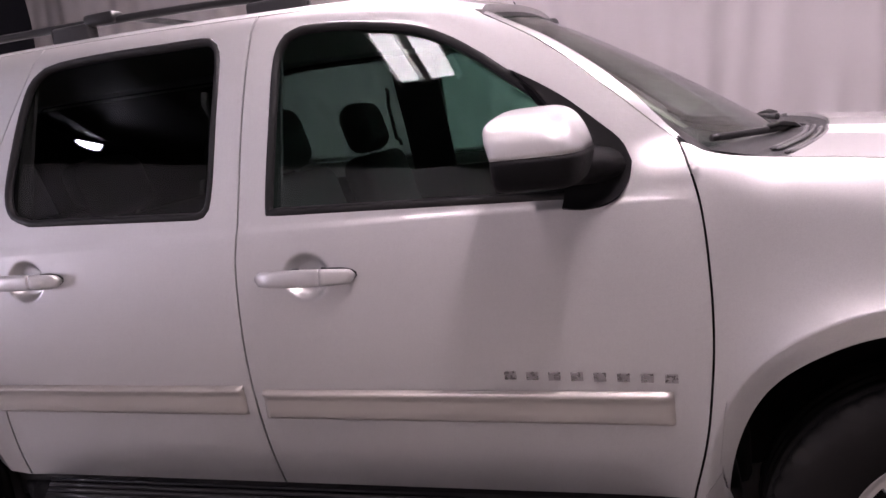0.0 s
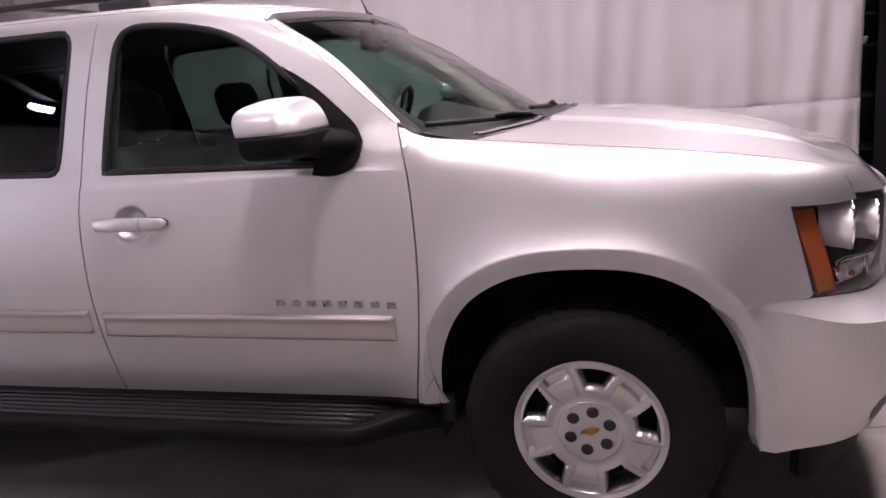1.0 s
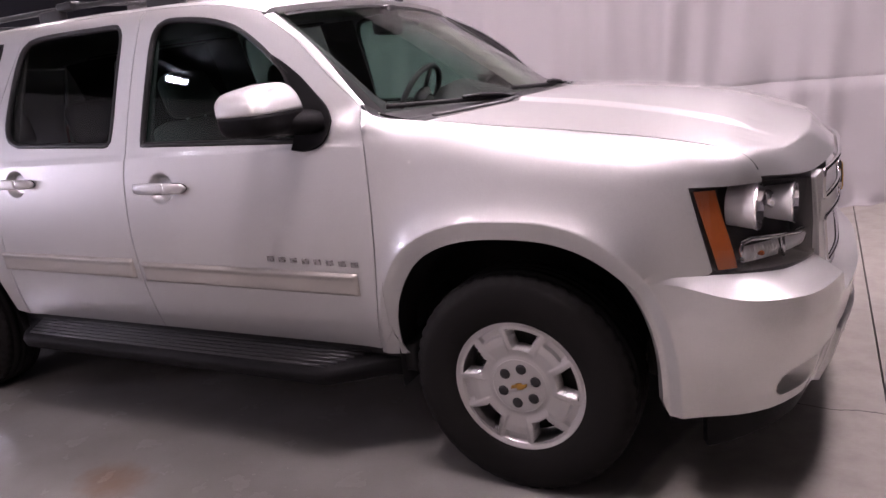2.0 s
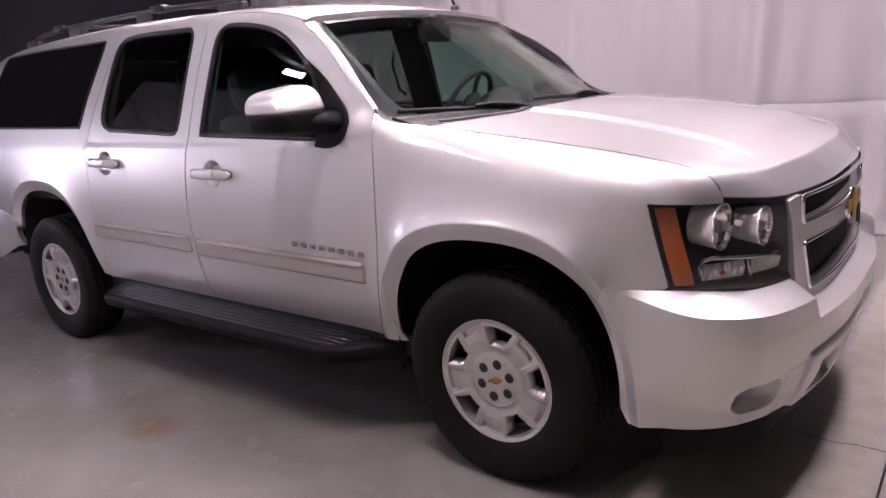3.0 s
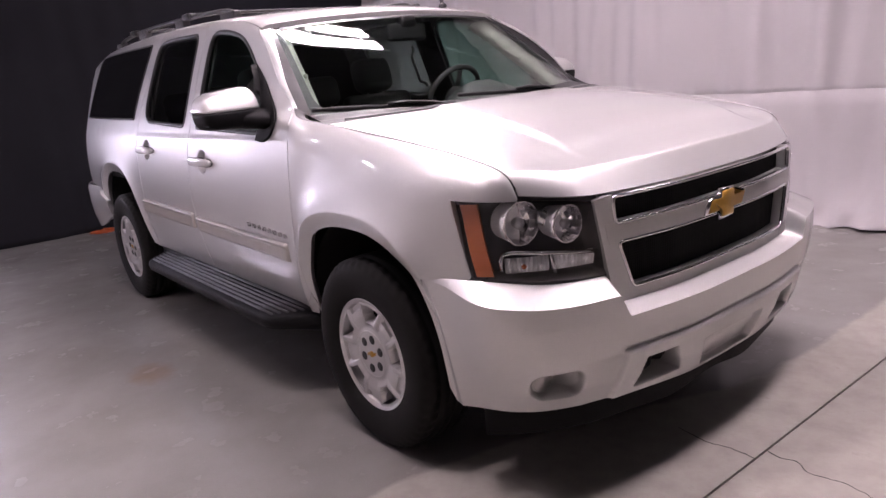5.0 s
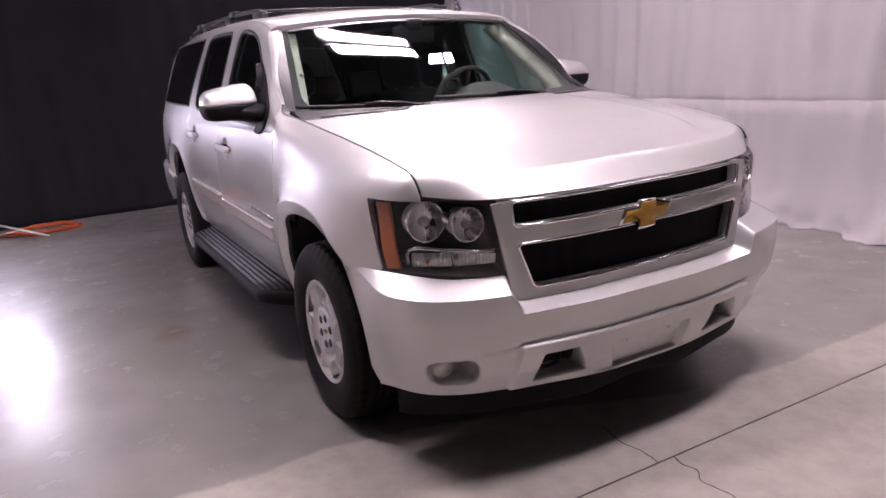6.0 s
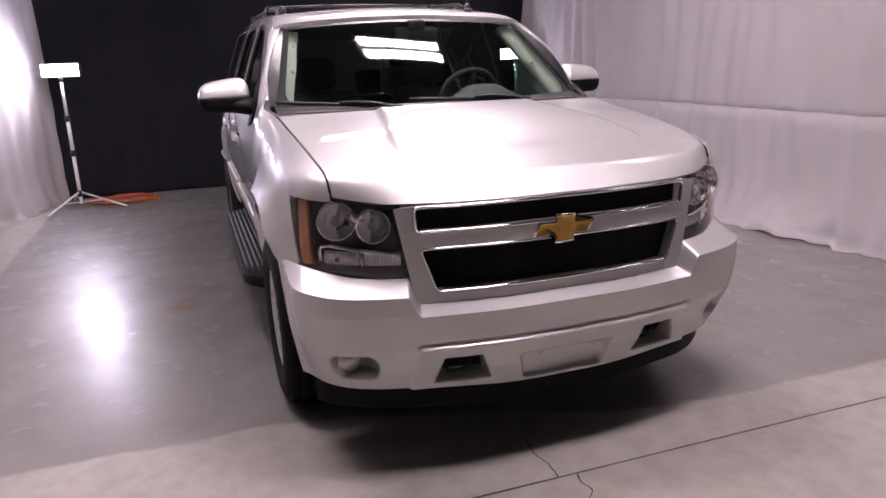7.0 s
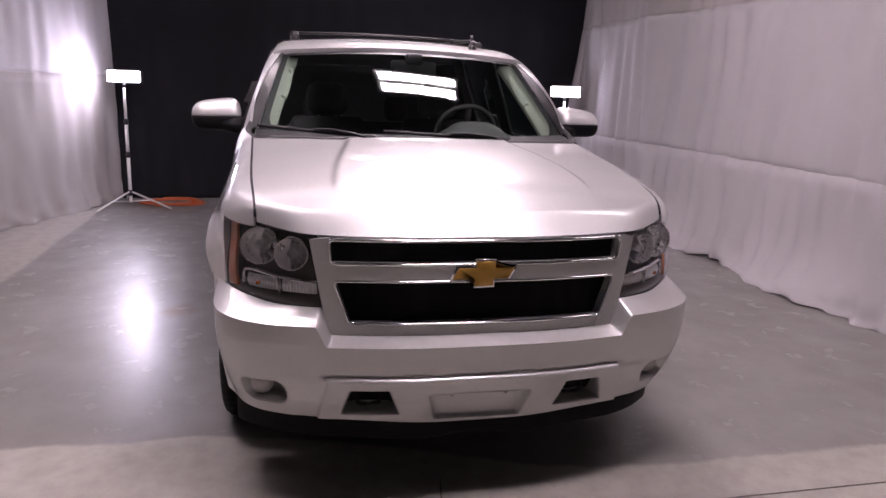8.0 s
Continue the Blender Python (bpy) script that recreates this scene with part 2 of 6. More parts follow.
def lathe(bm, profile, n=48, axis="y", m=None):
    """Turn a profile of (radius, along) round an axis."""
    rings = []
    for r, h in profile:
        ring = []
        for j in range(n):
            c, s = r * math.cos(j * math.tau / n), r * math.sin(j * math.tau / n)
            p = Vector((c, h, s)) if axis == "y" else Vector((c, s, h)) if axis == "z" else Vector((h, c, s))
            ring.append(bm.verts.new(m @ p if m is not None else p))
        rings.append(ring)
    for a, b in zip(rings, rings[1:]):
        for j in range(n):
            bm.faces.new((a[j], a[(j + 1) % n], b[(j + 1) % n], b[j]))
    return rings


def spline(keys, n):
    """n points spread by length along a smooth curve through the keys."""
    k = np.array(keys, float)
    k = np.vstack([2 * k[0] - k[1], k, 2 * k[-1] - k[-2]])
    out = []
    for i in range(1, len(k) - 2):
        for t in np.linspace(0, 1, 16, endpoint=False):
            a, b, c, d = k[i - 1 : i + 3]
            out.append(0.5 * (2 * b + (c - a) * t + (2 * a - 5 * b + 4 * c - d) * t * t + (3 * b - a - 3 * c + d) * t**3))
    out.append(k[-2])
    return resample(out, n)


def resample(pts, n):
    pts = np.array(pts, float)
    d = np.r_[0, np.cumsum(np.linalg.norm(np.diff(pts, axis=0), axis=1))]
    s = np.linspace(0, d[-1], n)
    return np.stack([np.interp(s, d, pts[:, i]) for i in range(pts.shape[1])], 1)


def chain(keys, counts):
    """Points along straight runs between the keys, with a given number of steps to each."""
    out = [keys[0]]
    for a, b, n in zip(keys, keys[1:], counts):
        for i in range(1, n + 1):
            out.append(tuple(np.array(a) + (np.array(b) - np.array(a)) * i / n))
    return np.array(out, float)


def ruled(a, b, m):
    t = np.linspace(0, 1, m)[None, :, None]
    return np.asarray(a)[:, None] * (1 - t) + np.asarray(b)[:, None] * t


def lattice(bm, grid, put, loop=False):
    vs = [[bm.verts.new(put(*p)) for p in row] for row in grid]
    n, m = len(vs), len(vs[0])
    for i in range(n if loop else n - 1):
        for j in range(m - 1):
            q = (vs[i][j], vs[(i + 1) % n][j], vs[(i + 1) % n][j + 1], vs[i][j + 1])
            bm.faces.new(q)


def finish(bm, hint, lip=0.003, depth=0.022, weld=2e-4, guard=-1.0):
    """Weld, turn the faces towards the hint, and fold every open edge inwards."""
    bmesh.ops.remove_doubles(bm, verts=bm.verts[:], dist=weld)
    bmesh.ops.dissolve_degenerate(bm, edges=bm.edges[:], dist=1e-5)
    bmesh.ops.recalc_face_normals(bm, faces=bm.faces[:])
    bm.normal_update()
    h = Vector(hint)
    if sum(f.normal.dot(h) * f.calc_area() for f in bm.faces) < 0:
        bmesh.ops.reverse_faces(bm, faces=bm.faces[:])
        bm.normal_update()
    if depth:
        def key(v):
            return tuple(round(c, 5) for c in v.co)

        normals = {key(v): v.normal.copy() for v in bm.verts if v.is_boundary}
        for d in (lip, depth) if lip else (depth,):
            edges = [e for e in bm.edges if e.is_boundary]
            for e in edges:
                e.smooth = False
            fresh = [g for g in bmesh.ops.extrude_edge_only(bm, edges=edges)["geom"] if isinstance(g, bmesh.types.BMVert)]
            after = {}
            for v in fresh:
                n = normals.get(key(v), h)
                if n.dot(h.normalized()) < guard:
                    n = h.normalized()
                v.co -= n * d
                after[key(v)] = n
            normals = after
    return bm


def smoothstep(a, b, x):
    t = min(1.0, max(0.0, (x - a) / (b - a)))
    return t * t * (3 - 2 * t)


def curve(xs, ys):
    """A smooth function through a few stations."""
    pts = spline(list(zip(xs, ys)), 160)
    order = np.argsort(pts[:, 0])
    px, py = pts[order, 0], pts[order, 1]
    return lambda x: float(np.interp(x, px, py))


# ---- the studio ----
def build_floor():
    bm = bmesh.new()
    g = 0.004
    for x0, x1 in ((-9.0, 1.152 - g), (1.152 + g, 9.0)):
        xs, ys = np.linspace(x0, x1, 24), np.linspace(-8.5, 8.5, 40)
        lattice(bm, [[(x, y) for y in ys] for x in xs], lambda x, y: (x, y, 0))
    finish(bm, (0, 0, 1), 0.003, 0.03)
    ob = tagged(part("floor", bm, FLOOR, smooth=False), "polished grey concrete floor with a sawn joint and stains", "floor", kind="structure")
    bm = bmesh.new()
    box(bm, (1.13, -8.5, -0.06), (1.175, 8.5, -0.028))
    part("joint", bm, CAVITY, ob)
    rng = random.Random(4)
    for pts in (((1.148, -0.105), (1.05, -0.10), (0.96, -0.115), (0.82, -0.09)), ((1.158, -0.03), (1.22, -0.045), (1.27, -0.03), (1.33, -0.075), (1.45, -0.06), (1.6, -0.1))):
        run = spline(pts, 26)
        bm = bmesh.new()
        rows = []
        for i, (x, y) in enumerate(run):
            w = 0.0022 * (1 - 0.6 * i / 26) + 0.0012 * rng.random()
            j = 0.006 * (rng.random() - 0.5)
            rows.append((bm.verts.new((x, y + j - w, 0.0008)), bm.verts.new((x, y + j + w, 0.0008))))
        for a, b in zip(rows, rows[1:]):
            bm.faces.new((a[0], b[0], b[1], a[1]))
        part("crack", bm, CAVITY, ob)
    return ob


def cloth(bm, a, b, z0, z1, seed, depth=0.05, spread=0.0, step=0.03, inward=1, lift=0.0):
    """A hanging sheet from a to b on plan, with vertical folds; it spreads inwards at the foot."""
    rng = random.Random(seed)
    a, b = Vector((*a, 0)), Vector((*b, 0))
    d = (b - a)
    n = Vector((-d.y, d.x, 0)).normalized() * inward
    waves = [(rng.uniform(0.7, 1.2) * (1.8, 4.5, 9.0, 17.0, 30.0)[i % 5], rng.uniform(0, 6.28), depth * (0.8, 0.6, 0.5, 0.44, 0.30)[i % 5] * rng.uniform(0.5, 1)) for i in range(15)]
    cols, rows = max(2, int(d.length / step)), max(6, int((z1 - z0) / 0.07))
    grid = [[(i / cols, (j / rows) ** (1.7 if spread > 0.05 else 1.0)) for j in range(rows + 1)] for i in range(cols + 1)]

    def put(u, v):
        s, z = u * d.length, z0 + (z1 - z0) * v
        off = sum(h * math.sin(k * (s + 0.05 * math.sin(2.3 * z + p)) + p + 0.25 * z) * (0.55 + 0.45 * math.sin(p + 1.4 * z)) for k, p, h in waves)
        foot = spread * max(0.0, 1 - z / 0.5) ** 2
        off = off * (1 + foot * 1.2) + foot * (0.75 + 0.35 * math.sin(3.1 * s + seed) + 0.25 * noise.noise((s * 2, z * 5, seed)) + 0.55 * noise.noise((s * 4.5, z * 9, seed + 3)))
        off += 0.012 * noise.noise((s * 4, z * 3, seed)) + lift
        # the stitched seams pucker
        off += 0.010 * noise.noise((s * 16, seed, 2)) * (math.exp(-((z - z0) / 0.10) ** 2) * (z0 > 0) + math.exp(-((z1 - z) / 0.10) ** 2))
        z += 0.10 * spread * max(0.0, 1 - z / 0.25) * (math.sin(4 * s + seed) + noise.noise((s * 6, seed, 1)))
        z += 0.012 * noise.noise((s * 1.3, seed, 5)) * (v > 0.97 or (v < 0.03 and z0 > 0))
        return a + d * u + n * off + Vector((0, 0, max(z, 0.004)))

    lattice(bm, grid, put)


def curtain(name, a, b, inward, seed, label, panels, spread=0.3, depth=0.05):
    ob = tagged(empty(name, ((a[0] + b[0]) / 2, (a[1] + b[1]) / 2, 0)), label, "curtain", group="studio curtains")
    place = ob.location.copy()
    z = 0.0
    for i, (top, mat) in enumerate(panels):
        bm = bmesh.new()
        cloth(bm, a, b, max(0.0, z - (0.03 if i else 0)), top, seed, depth, spread if i == 0 else 0.0, inward=inward, lift=-0.005 * i)
        for v in bm.verts:
            v.co -= place
        p = part(("lower_panel", "middle_panel", "upper_panel")[i], bm, mat, ob)
        p.modifiers.new("thick", "SOLIDIFY").thickness = 0.004
        z = top
    return ob


def build_room():
    build_floor()
    curtain("curtain", (-6.75, 3.45), (1.84, 3.5), -1, 11, "white muslin backdrop curtain hanging in soft folds onto the floor", ((1.02, CLOTH), (2.45, CLOTH), (4.2, CLOTH_DARKER)), 0.22)
    # its lower panel takes a darker tone than the panel above
    # run past x = 2.6 is added, unseen, to brighten reflections in the nose
    curtain("curtain", (-6.9, -2.74), (5.2, -6.71), 1, 23, "white muslin curtain beside a work light, hem dragging on the floor", ((1.59, CLOTH_DARKER), (3.35, CLOTH)), 0.10, 0.026)
    bm = bmesh.new()
    cloth(bm, (-6.72, 4.6), (-6.72, -4.6), 0, 4.6, 5, 0.02, 0.02, step=0.06)
    ob = tagged(part("black_curtain", bm, CLOTH_BLACK), "matt black backdrop cloth hanging behind the vehicle", "curtain")
    ob.modifiers.new("thick", "SOLIDIFY").thickness = 0.004
    bm = bmesh.new()
    cloth(bm, (7.2, 4.5), (2.09, 4.15), 0, 4.6, 8, 0.02, 0.02, step=0.06)
    ob = tagged(part("black_curtain", bm, CLOTH_BLACK), "matt black cloth beyond the end of the white curtain", "curtain")
    ob.modifiers.new("thick", "SOLIDIFY").thickness = 0.004
    for name, lo, hi in (("wall_north", (-9.2, 8.5, 0), (9.2, 8.7, 5.6)), ("wall_south", (-9.2, -8.7, 0), (9.2, -8.5, 5.6)), ("wall_east", (9.0, -8.5, 0), (9.2, 8.5, 5.6)), ("wall_west", (-9.2, -8.5, 0), (-9.0, 8.5, 5.6))):
        bm = bmesh.new()
        box(bm, lo, hi)
        tagged(part(name, bm, DARK_WALL, smooth=False), "dark painted workshop wall in deep shade", "wall", kind="structure")
    bm = bmesh.new()
    box(bm, (-9.2, -8.7, 5.6), (9.2, 8.7, 5.75))
    for i in range(12):
        box(bm, (-9 + 1.5 * i, -8.5, 5.35), (-8.85 + 1.5 * i, 8.5, 5.6))
    tagged(part("ceiling", bm, CEILING, smooth=False), "dark steel-decked workshop ceiling with joists", "ceiling", kind="structure")


def build_fixture(lit, x, y):
    ob = tagged(empty("ceiling_light", (x, y, 4.0)), "lit fluorescent high-bay fixture hung from the ceiling", "ceiling light", group="fluorescent fixtures")
    bm = bmesh.new()
    box(bm, (-0.24, -0.62, 0.06), (0.24, 0.62, 0.12), 0.01)
    box(bm, (-0.03, -0.6, 0.0), (0.03, 0.6, 0.06), 0.005)
    for s in (-1, 1):
        box(bm, (s * 0.235 - 0.008, -0.62, -0.02), (s * 0.235 + 0.008, 0.62, 0.07))
    part("housing", bm, STAND_GREY, ob)
    for s in (-1, 1):
        bm = bmesh.new()
        w = 0.075 if s < 0 else 0.1
        c = s * (0.225 - w)
        box(bm, (c - w, -0.56, 0.0), (c + w, 0.56, 0.045), 0.02, seg=3)
        part("lamp_bank", bm, lit, ob)
    for s in (-1, 1):
        bm = bmesh.new()
        rod(bm, (0, 0.5 * s, 0.12), (0, 0.5 * s, 1.61), 0.006, 6)
        part("hanger", bm, STEEL, ob)
    return ob


def build_strip(x, y, z, lit, half):
    ob = tagged(empty("strip_light", (x, y, z)), "lit narrow fluorescent strip light hung from the ceiling", "ceiling light", group="strip lights")
    bm = bmesh.new()
    box(bm, (-0.11, -half - 0.04, 0.04), (0.11, half + 0.04, 0.10), 0.01)
    part("housing", bm, STAND_GREY, ob)
    for s in (-1, 1):
        bm = bmesh.new()
        rod(bm, (0.05 * s, -half, 0.015), (0.05 * s, half, 0.015), 0.022, 12)
        part("tube", bm, lit, ob)
        bm = bmesh.new()
        rod(bm, (0, 0.8 * half * s, 0.1), (0, 0.8 * half * s, 5.6 - z), 0.006, 6)
        part("hanger", bm, STEEL, ob)
    return ob


def build_flood(x, y, z):
    ob = tagged(empty("flood_lamp", (x, y, z)), "small lit flood lamp on a ceiling bracket", "flood lamp")
    m = Vector((0.7, 0.55, -0.45)).to_track_quat("Z", "X").to_matrix().to_4x4()
    bm = bmesh.new()
    box(bm, (-0.08, -0.19, -0.07), (0.08, 0.19, -0.004), 0.015, m)
    part("housing", bm, BLACK_PLASTIC, ob)
    bm = bmesh.new()
    box(bm, (-0.062, -0.165, -0.008), (0.062, 0.165, 0.004), 0.004, m)
    part("lamp_face", bm, LED, ob)
    bm = bmesh.new()
    rod(bm, (-0.03, -0.03, 0.0), (-0.03, -0.03, 5.6 - z), 0.012, 8)
    part("bracket", bm, STEEL, ob)
    return ob


build_room()
build_fixture(TUBE, -1.93, 0.6)
# added fill fixture, placed to brighten bonnet, bumper and the floor ahead
build_fixture(TUBE_FRONT_FILL, 1.45, 0.4)
build_fixture(TUBE_SIDE, -2.26, -2.88)
build_fixture(TUBE_SIDE, 1.0, 2.75)
build_fixture(TUBE_DIM, -5.9, 0.6)
# added fill strip, placed to brighten the wing and the tops of the doors
build_strip(-0.1, -1.6, 3.68, STRIP_FILL, 0.58)
build_strip(-0.06, -2.95, 4.0, TUBE_SIDE, 0.22)
build_flood(-7.5, -5.2, 5.2)


# ---- the vehicle: body surfaces ----
# x forward from the front axle, y to its left, z up.
PLAN = spline([(0.945, 0), (0.938, 0.28), (0.893, 0.565), (0.845, 0.705), (0.765, 0.826), (0.645, 0.93), (0.45, 0.984), (0.2, 0.997), (-0.1, 0.997)], 240)
PLAN_Q = np.r_[0, np.cumsum(np.linalg.norm(np.diff(PLAN, axis=0), axis=1))]
WHEELBASE = 3.302
roof_shoulder = curve((-4.4, -4.0, -3.5, -2.8, -2.2, -1.7, -1.4, -1.2, -1.0, -0.6), (1.70, 1.772, 1.798, 1.81, 1.805, 1.788, 1.772, 1.745, 1.695, 1.55))


def arch(x, z):
    """1 on the edge of the nearer wheel arch, more outside it."""
    if x > -1.7:
        return (abs(x / 0.478) ** 2.6 + abs(max(0, z - 0.39) / 0.535) ** 2.6) ** (1 / 2.6)
    return (abs((x + WHEELBASE + 0.02) / 0.50) ** 2.6 + abs(max(0, z - 0.39) / 0.575) ** 2.6) ** (1 / 2.6)


def arch_edge(cx, a, b, degrees):
    c, s = math.cos(radians(degrees)), math.sin(radians(degrees))
    k = (abs(c) ** 2.6 + abs(s) ** 2.6) ** (-1 / 2.6)
    return cx + a * k * c, 0.39 + b * k * s


CREST = 1.115


def flare(r):
    """How far the wheel-arch lip stands out: a soft rise to a crest, then a flat face turned down."""
    if r > CREST:
        return 0.020 * math.exp(-(r - CREST) / 0.12) if r < 1.9 else 0.0
    return 0.020 - 0.027 * (CREST - r) / (CREST - 1)


def flank(x, z):
    """Half the body's width at a station and height."""
    if z < 0.72:
        w = 0.997 - 0.024 * ((0.72 - z) / 0.25) ** 2
    elif z < 1.27:
        w = 0.997 - 0.044 * ((z - 0.72) / 0.55) ** 3.0 - 0.006 * smoothstep(1.238, 1.256, z) * smoothstep(-0.45, -0.57, x)
    else:
        w = 0.947 + 0.006 * smoothstep(-0.57, -0.45, x) - 0.30 * (z - 1.27) - 0.10 * (z - 1.27) ** 2
    w -= 0.036 * (max(0.0, 0.95 - z) / 0.45) ** 1.6 * smoothstep(0.45, 0.2, x)
    if z > 1.29 and x > -0.7:
        w -= 0.028 * smoothstep(1.29, 1.385, z) * smoothstep(-0.69, -0.56, x)
    if x < -2.8:
        w -= 0.045 * ((-2.8 - x) / 1.4) ** 2
        if x < -4.3:
            w -= 1.6 * (-4.3 - x) ** 2
    if x > -0.5 and z > 0.7:
        r = arch(x, z)
        # the wing draws in under its shoulder and flares out again to the arch lip
        here = smoothstep(-0.50, -0.26, x) * smoothstep(0.56, 0.34, x)
        w -= 0.016 * here * smoothstep(0.80, 1.15, z)
        w += 0.036 * here * math.exp(-max(0.0, r - CREST) / 0.20) * smoothstep(0.72, 0.90, z)
    if x > 0.0:
        w -= 0.997 - float(np.interp(x, PLAN[::-1, 0], PLAN[::-1, 1]))
    return w + (flare(arch(x, z)) if z < 1.25 else 0)


def skin(shoulder, radius):
    """Body side that follows flank() up to a shoulder and then rolls inwards."""

    def put(x, v, sg=-1, off=0.0):
        zs, r = shoulder(x), radius(x)
        if v <= zs:
            lean = (flank(x, v) - flank(x, v + 0.01)) / 0.01
            y, z, a = flank(x, v), v, math.atan(max(-0.5, min(1, lean)))
        else:
            w = flank(x, zs)
            a0 = math.atan(max(0.0, (flank(x, zs - 0.02) - w) / 0.02))
            a = a0 + (v - zs) / r
            y, z = w - r * (math.cos(a0) - math.cos(a)), zs + r * (math.sin(a) - math.sin(a0))
        return Vector((x, sg * (y + off * math.cos(a)), z + off * math.sin(a)))

    return put


cab = skin(roof_shoulder, lambda x: 0.11)
DOOR_TOP, ROOF_EDGE = 0.062, 0.112


# the seam between bonnet and wing: its height and its half width, and the depth of the wing's shoulder
hood_edge = curve((-0.6, -0.545, -0.5, -0.44, -0.38, -0.3, -0.21, -0.04, 0.14, 0.31, 0.45, 0.58, 0.66, 0.705, 0.73, 0.748), (1.425, 1.378, 1.343, 1.321, 1.310, 1.300, 1.290, 1.268, 1.247, 1.224, 1.203, 1.178, 1.158, 1.137, 1.108, 1.066))
seam_half = curve((-0.6, -0.545, -0.5, -0.44, -0.3, 0.0, 0.3, 0.5, 0.65, 0.72, 0.76), (0.892, 0.887, 0.882, 0.877, 0.872, 0.864, 0.857, 0.849, 0.838, 0.832, 0.827))
shoulder_depth = curve((-0.6, -0.545, -0.5, -0.38, -0.2, 0.0, 0.4, 0.55, 0.66, 0.72, 0.76), (0.09, 0.11, 0.12, 0.14, 0.155, 0.16, 0.155, 0.145, 0.125, 0.10, 0.06))
shoulder_pitch = curve((-0.6, -0.4, 0.0, 0.45, 0.62, 0.72, 0.76), (0.5, 0.3, 0.22, 0.24, 0.3, 0.4, 0.5))


def wing_top(x):
    return hood_edge(x)


def wing(x, v, sg=-1, off=0.0):
    """Front wing: the flank, then a shoulder that rolls over to the bonnet seam."""
    zt = hood_edge(x)
    z0 = zt - shoulder_depth(x)
    if v <= z0:
        return cab(x, v, sg, off)
    w, ys, b = flank(x, z0), seam_half(x), shoulder_pitch(x)
    ys += (flank(x, zt) - ys) * smoothstep(-0.36, -0.545, x)
    ys = min(ys, w - 0.004)
    lean = max(0.0, (flank(x, z0 - 0.02) - w) / 0.02)
    # control point where the flank's line meets the bonnet's
    c, s = math.cos(b), math.sin(b)
    k = (w - ys - lean * (zt - z0)) / (c - lean * s) if c - lean * s > 0.05 else 0.0
    k = max(0.0, min(k, 0.95 * (zt - z0) / s))
    cy, cz = ys + k * c, zt - k * s
    # height along the quadratic curve
    d0, d1 = cz - z0, zt - cz
    a2 = d1 - d0
    r = v - z0
    t = r / (2 * d0) if abs(a2) < 1e-6 else (-d0 + math.sqrt(max(0.0, d0 * d0 + a2 * r))) / a2
    t = min(1.0, max(0.0, t))
    y = w * (1 - t) ** 2 + 2 * cy * t * (1 - t) + ys * t * t
    ty, tz = 2 * (1 - t) * (cy - w) + 2 * t * (ys - cy), 2 * (1 - t) * d0 + 2 * t * d1
    n = math.hypot(ty, tz) or 1.0
    return Vector((x, sg * (y + off * tz / n), v - off * ty / n))


def nose(q, z, off=0.0):
    """The front of the body by distance round from the middle and height."""
    s = abs(q)
    x, y = np.interp(s, PLAN_Q, PLAN[:, 0]), np.interp(s, PLAN_Q, PLAN[:, 1])
    x2, y2 = np.interp(s + 0.02, PLAN_Q, PLAN[:, 0]), np.interp(s + 0.02, PLAN_Q, PLAN[:, 1])
    x1, y1 = np.interp(max(0, s - 0.02), PLAN_Q, PLAN[:, 0]), np.interp(max(0, s - 0.02), PLAN_Q, PLAN[:, 1])
    n = Vector((y2 - y1, -(x2 - x1), 0)).normalized()
    off -= 0.032 * smoothstep(0.62, 0.82, s) * smoothstep(0.84, 1.06, z)
    return Vector(((x + n.x * off), (y + n.y * off) * (1 if q >= 0 else -1), z))


def q_at(x):
    return float(np.interp(-x, -PLAN[:, 0], PLAN_Q))


def side_of(sg, put, off=0.0):
    return lambda x, v: put(x, v, sg, off)


front_seam = curve((0.44, 0.5, 0.65, 0.77, 0.9, 1.04, 1.2, 1.3, 1.38), (-0.565, -0.555, -0.524, -0.508, -0.497, -0.495, -0.504, -0.523, -0.548))


b_seam = curve((0.44, 0.5, 0.8, 1.0, 1.15, 1.27, 1.55, 1.72, 1.9), (-1.722, -1.728, -1.742, -1.741, -1.736, -1.722, -1.708, -1.693, -1.665))


c_seam = curve((0.44, 0.5, 0.9, 1.15, 1.3, 1.45, 1.63, 1.83, 1.95), (-2.71, -2.70, -2.68, -2.70, -2.69, -2.65, -2.575, -2.48, -2.43))


GAP = 0.0028
SILL = 0.47


def flared(inner, outer, m):
    """Rows from the arch edge outwards, with three of them along the crest of its lip."""
    grid = []
    for p, q in zip(np.asarray(inner), np.asarray(outer)):
        ts = np.linspace(0, 1, 201)
        rs = np.array([arch(*(p + (q - p) * t)) for t in ts])
        far = np.nonzero(rs > CREST)[0]
        c = ts[far[0]] if len(far) and rs[0] < CREST else 0.12
        c = min(0.5, max(0.04, c))
        t = np.r_[0, 0.5 * c, c * 0.95, c, c * 1.06 + 0.004, np.linspace(c, 1, m - 4)[1:]]
        grid.append([tuple(p + (q - p) * k) for k in t])
    return grid


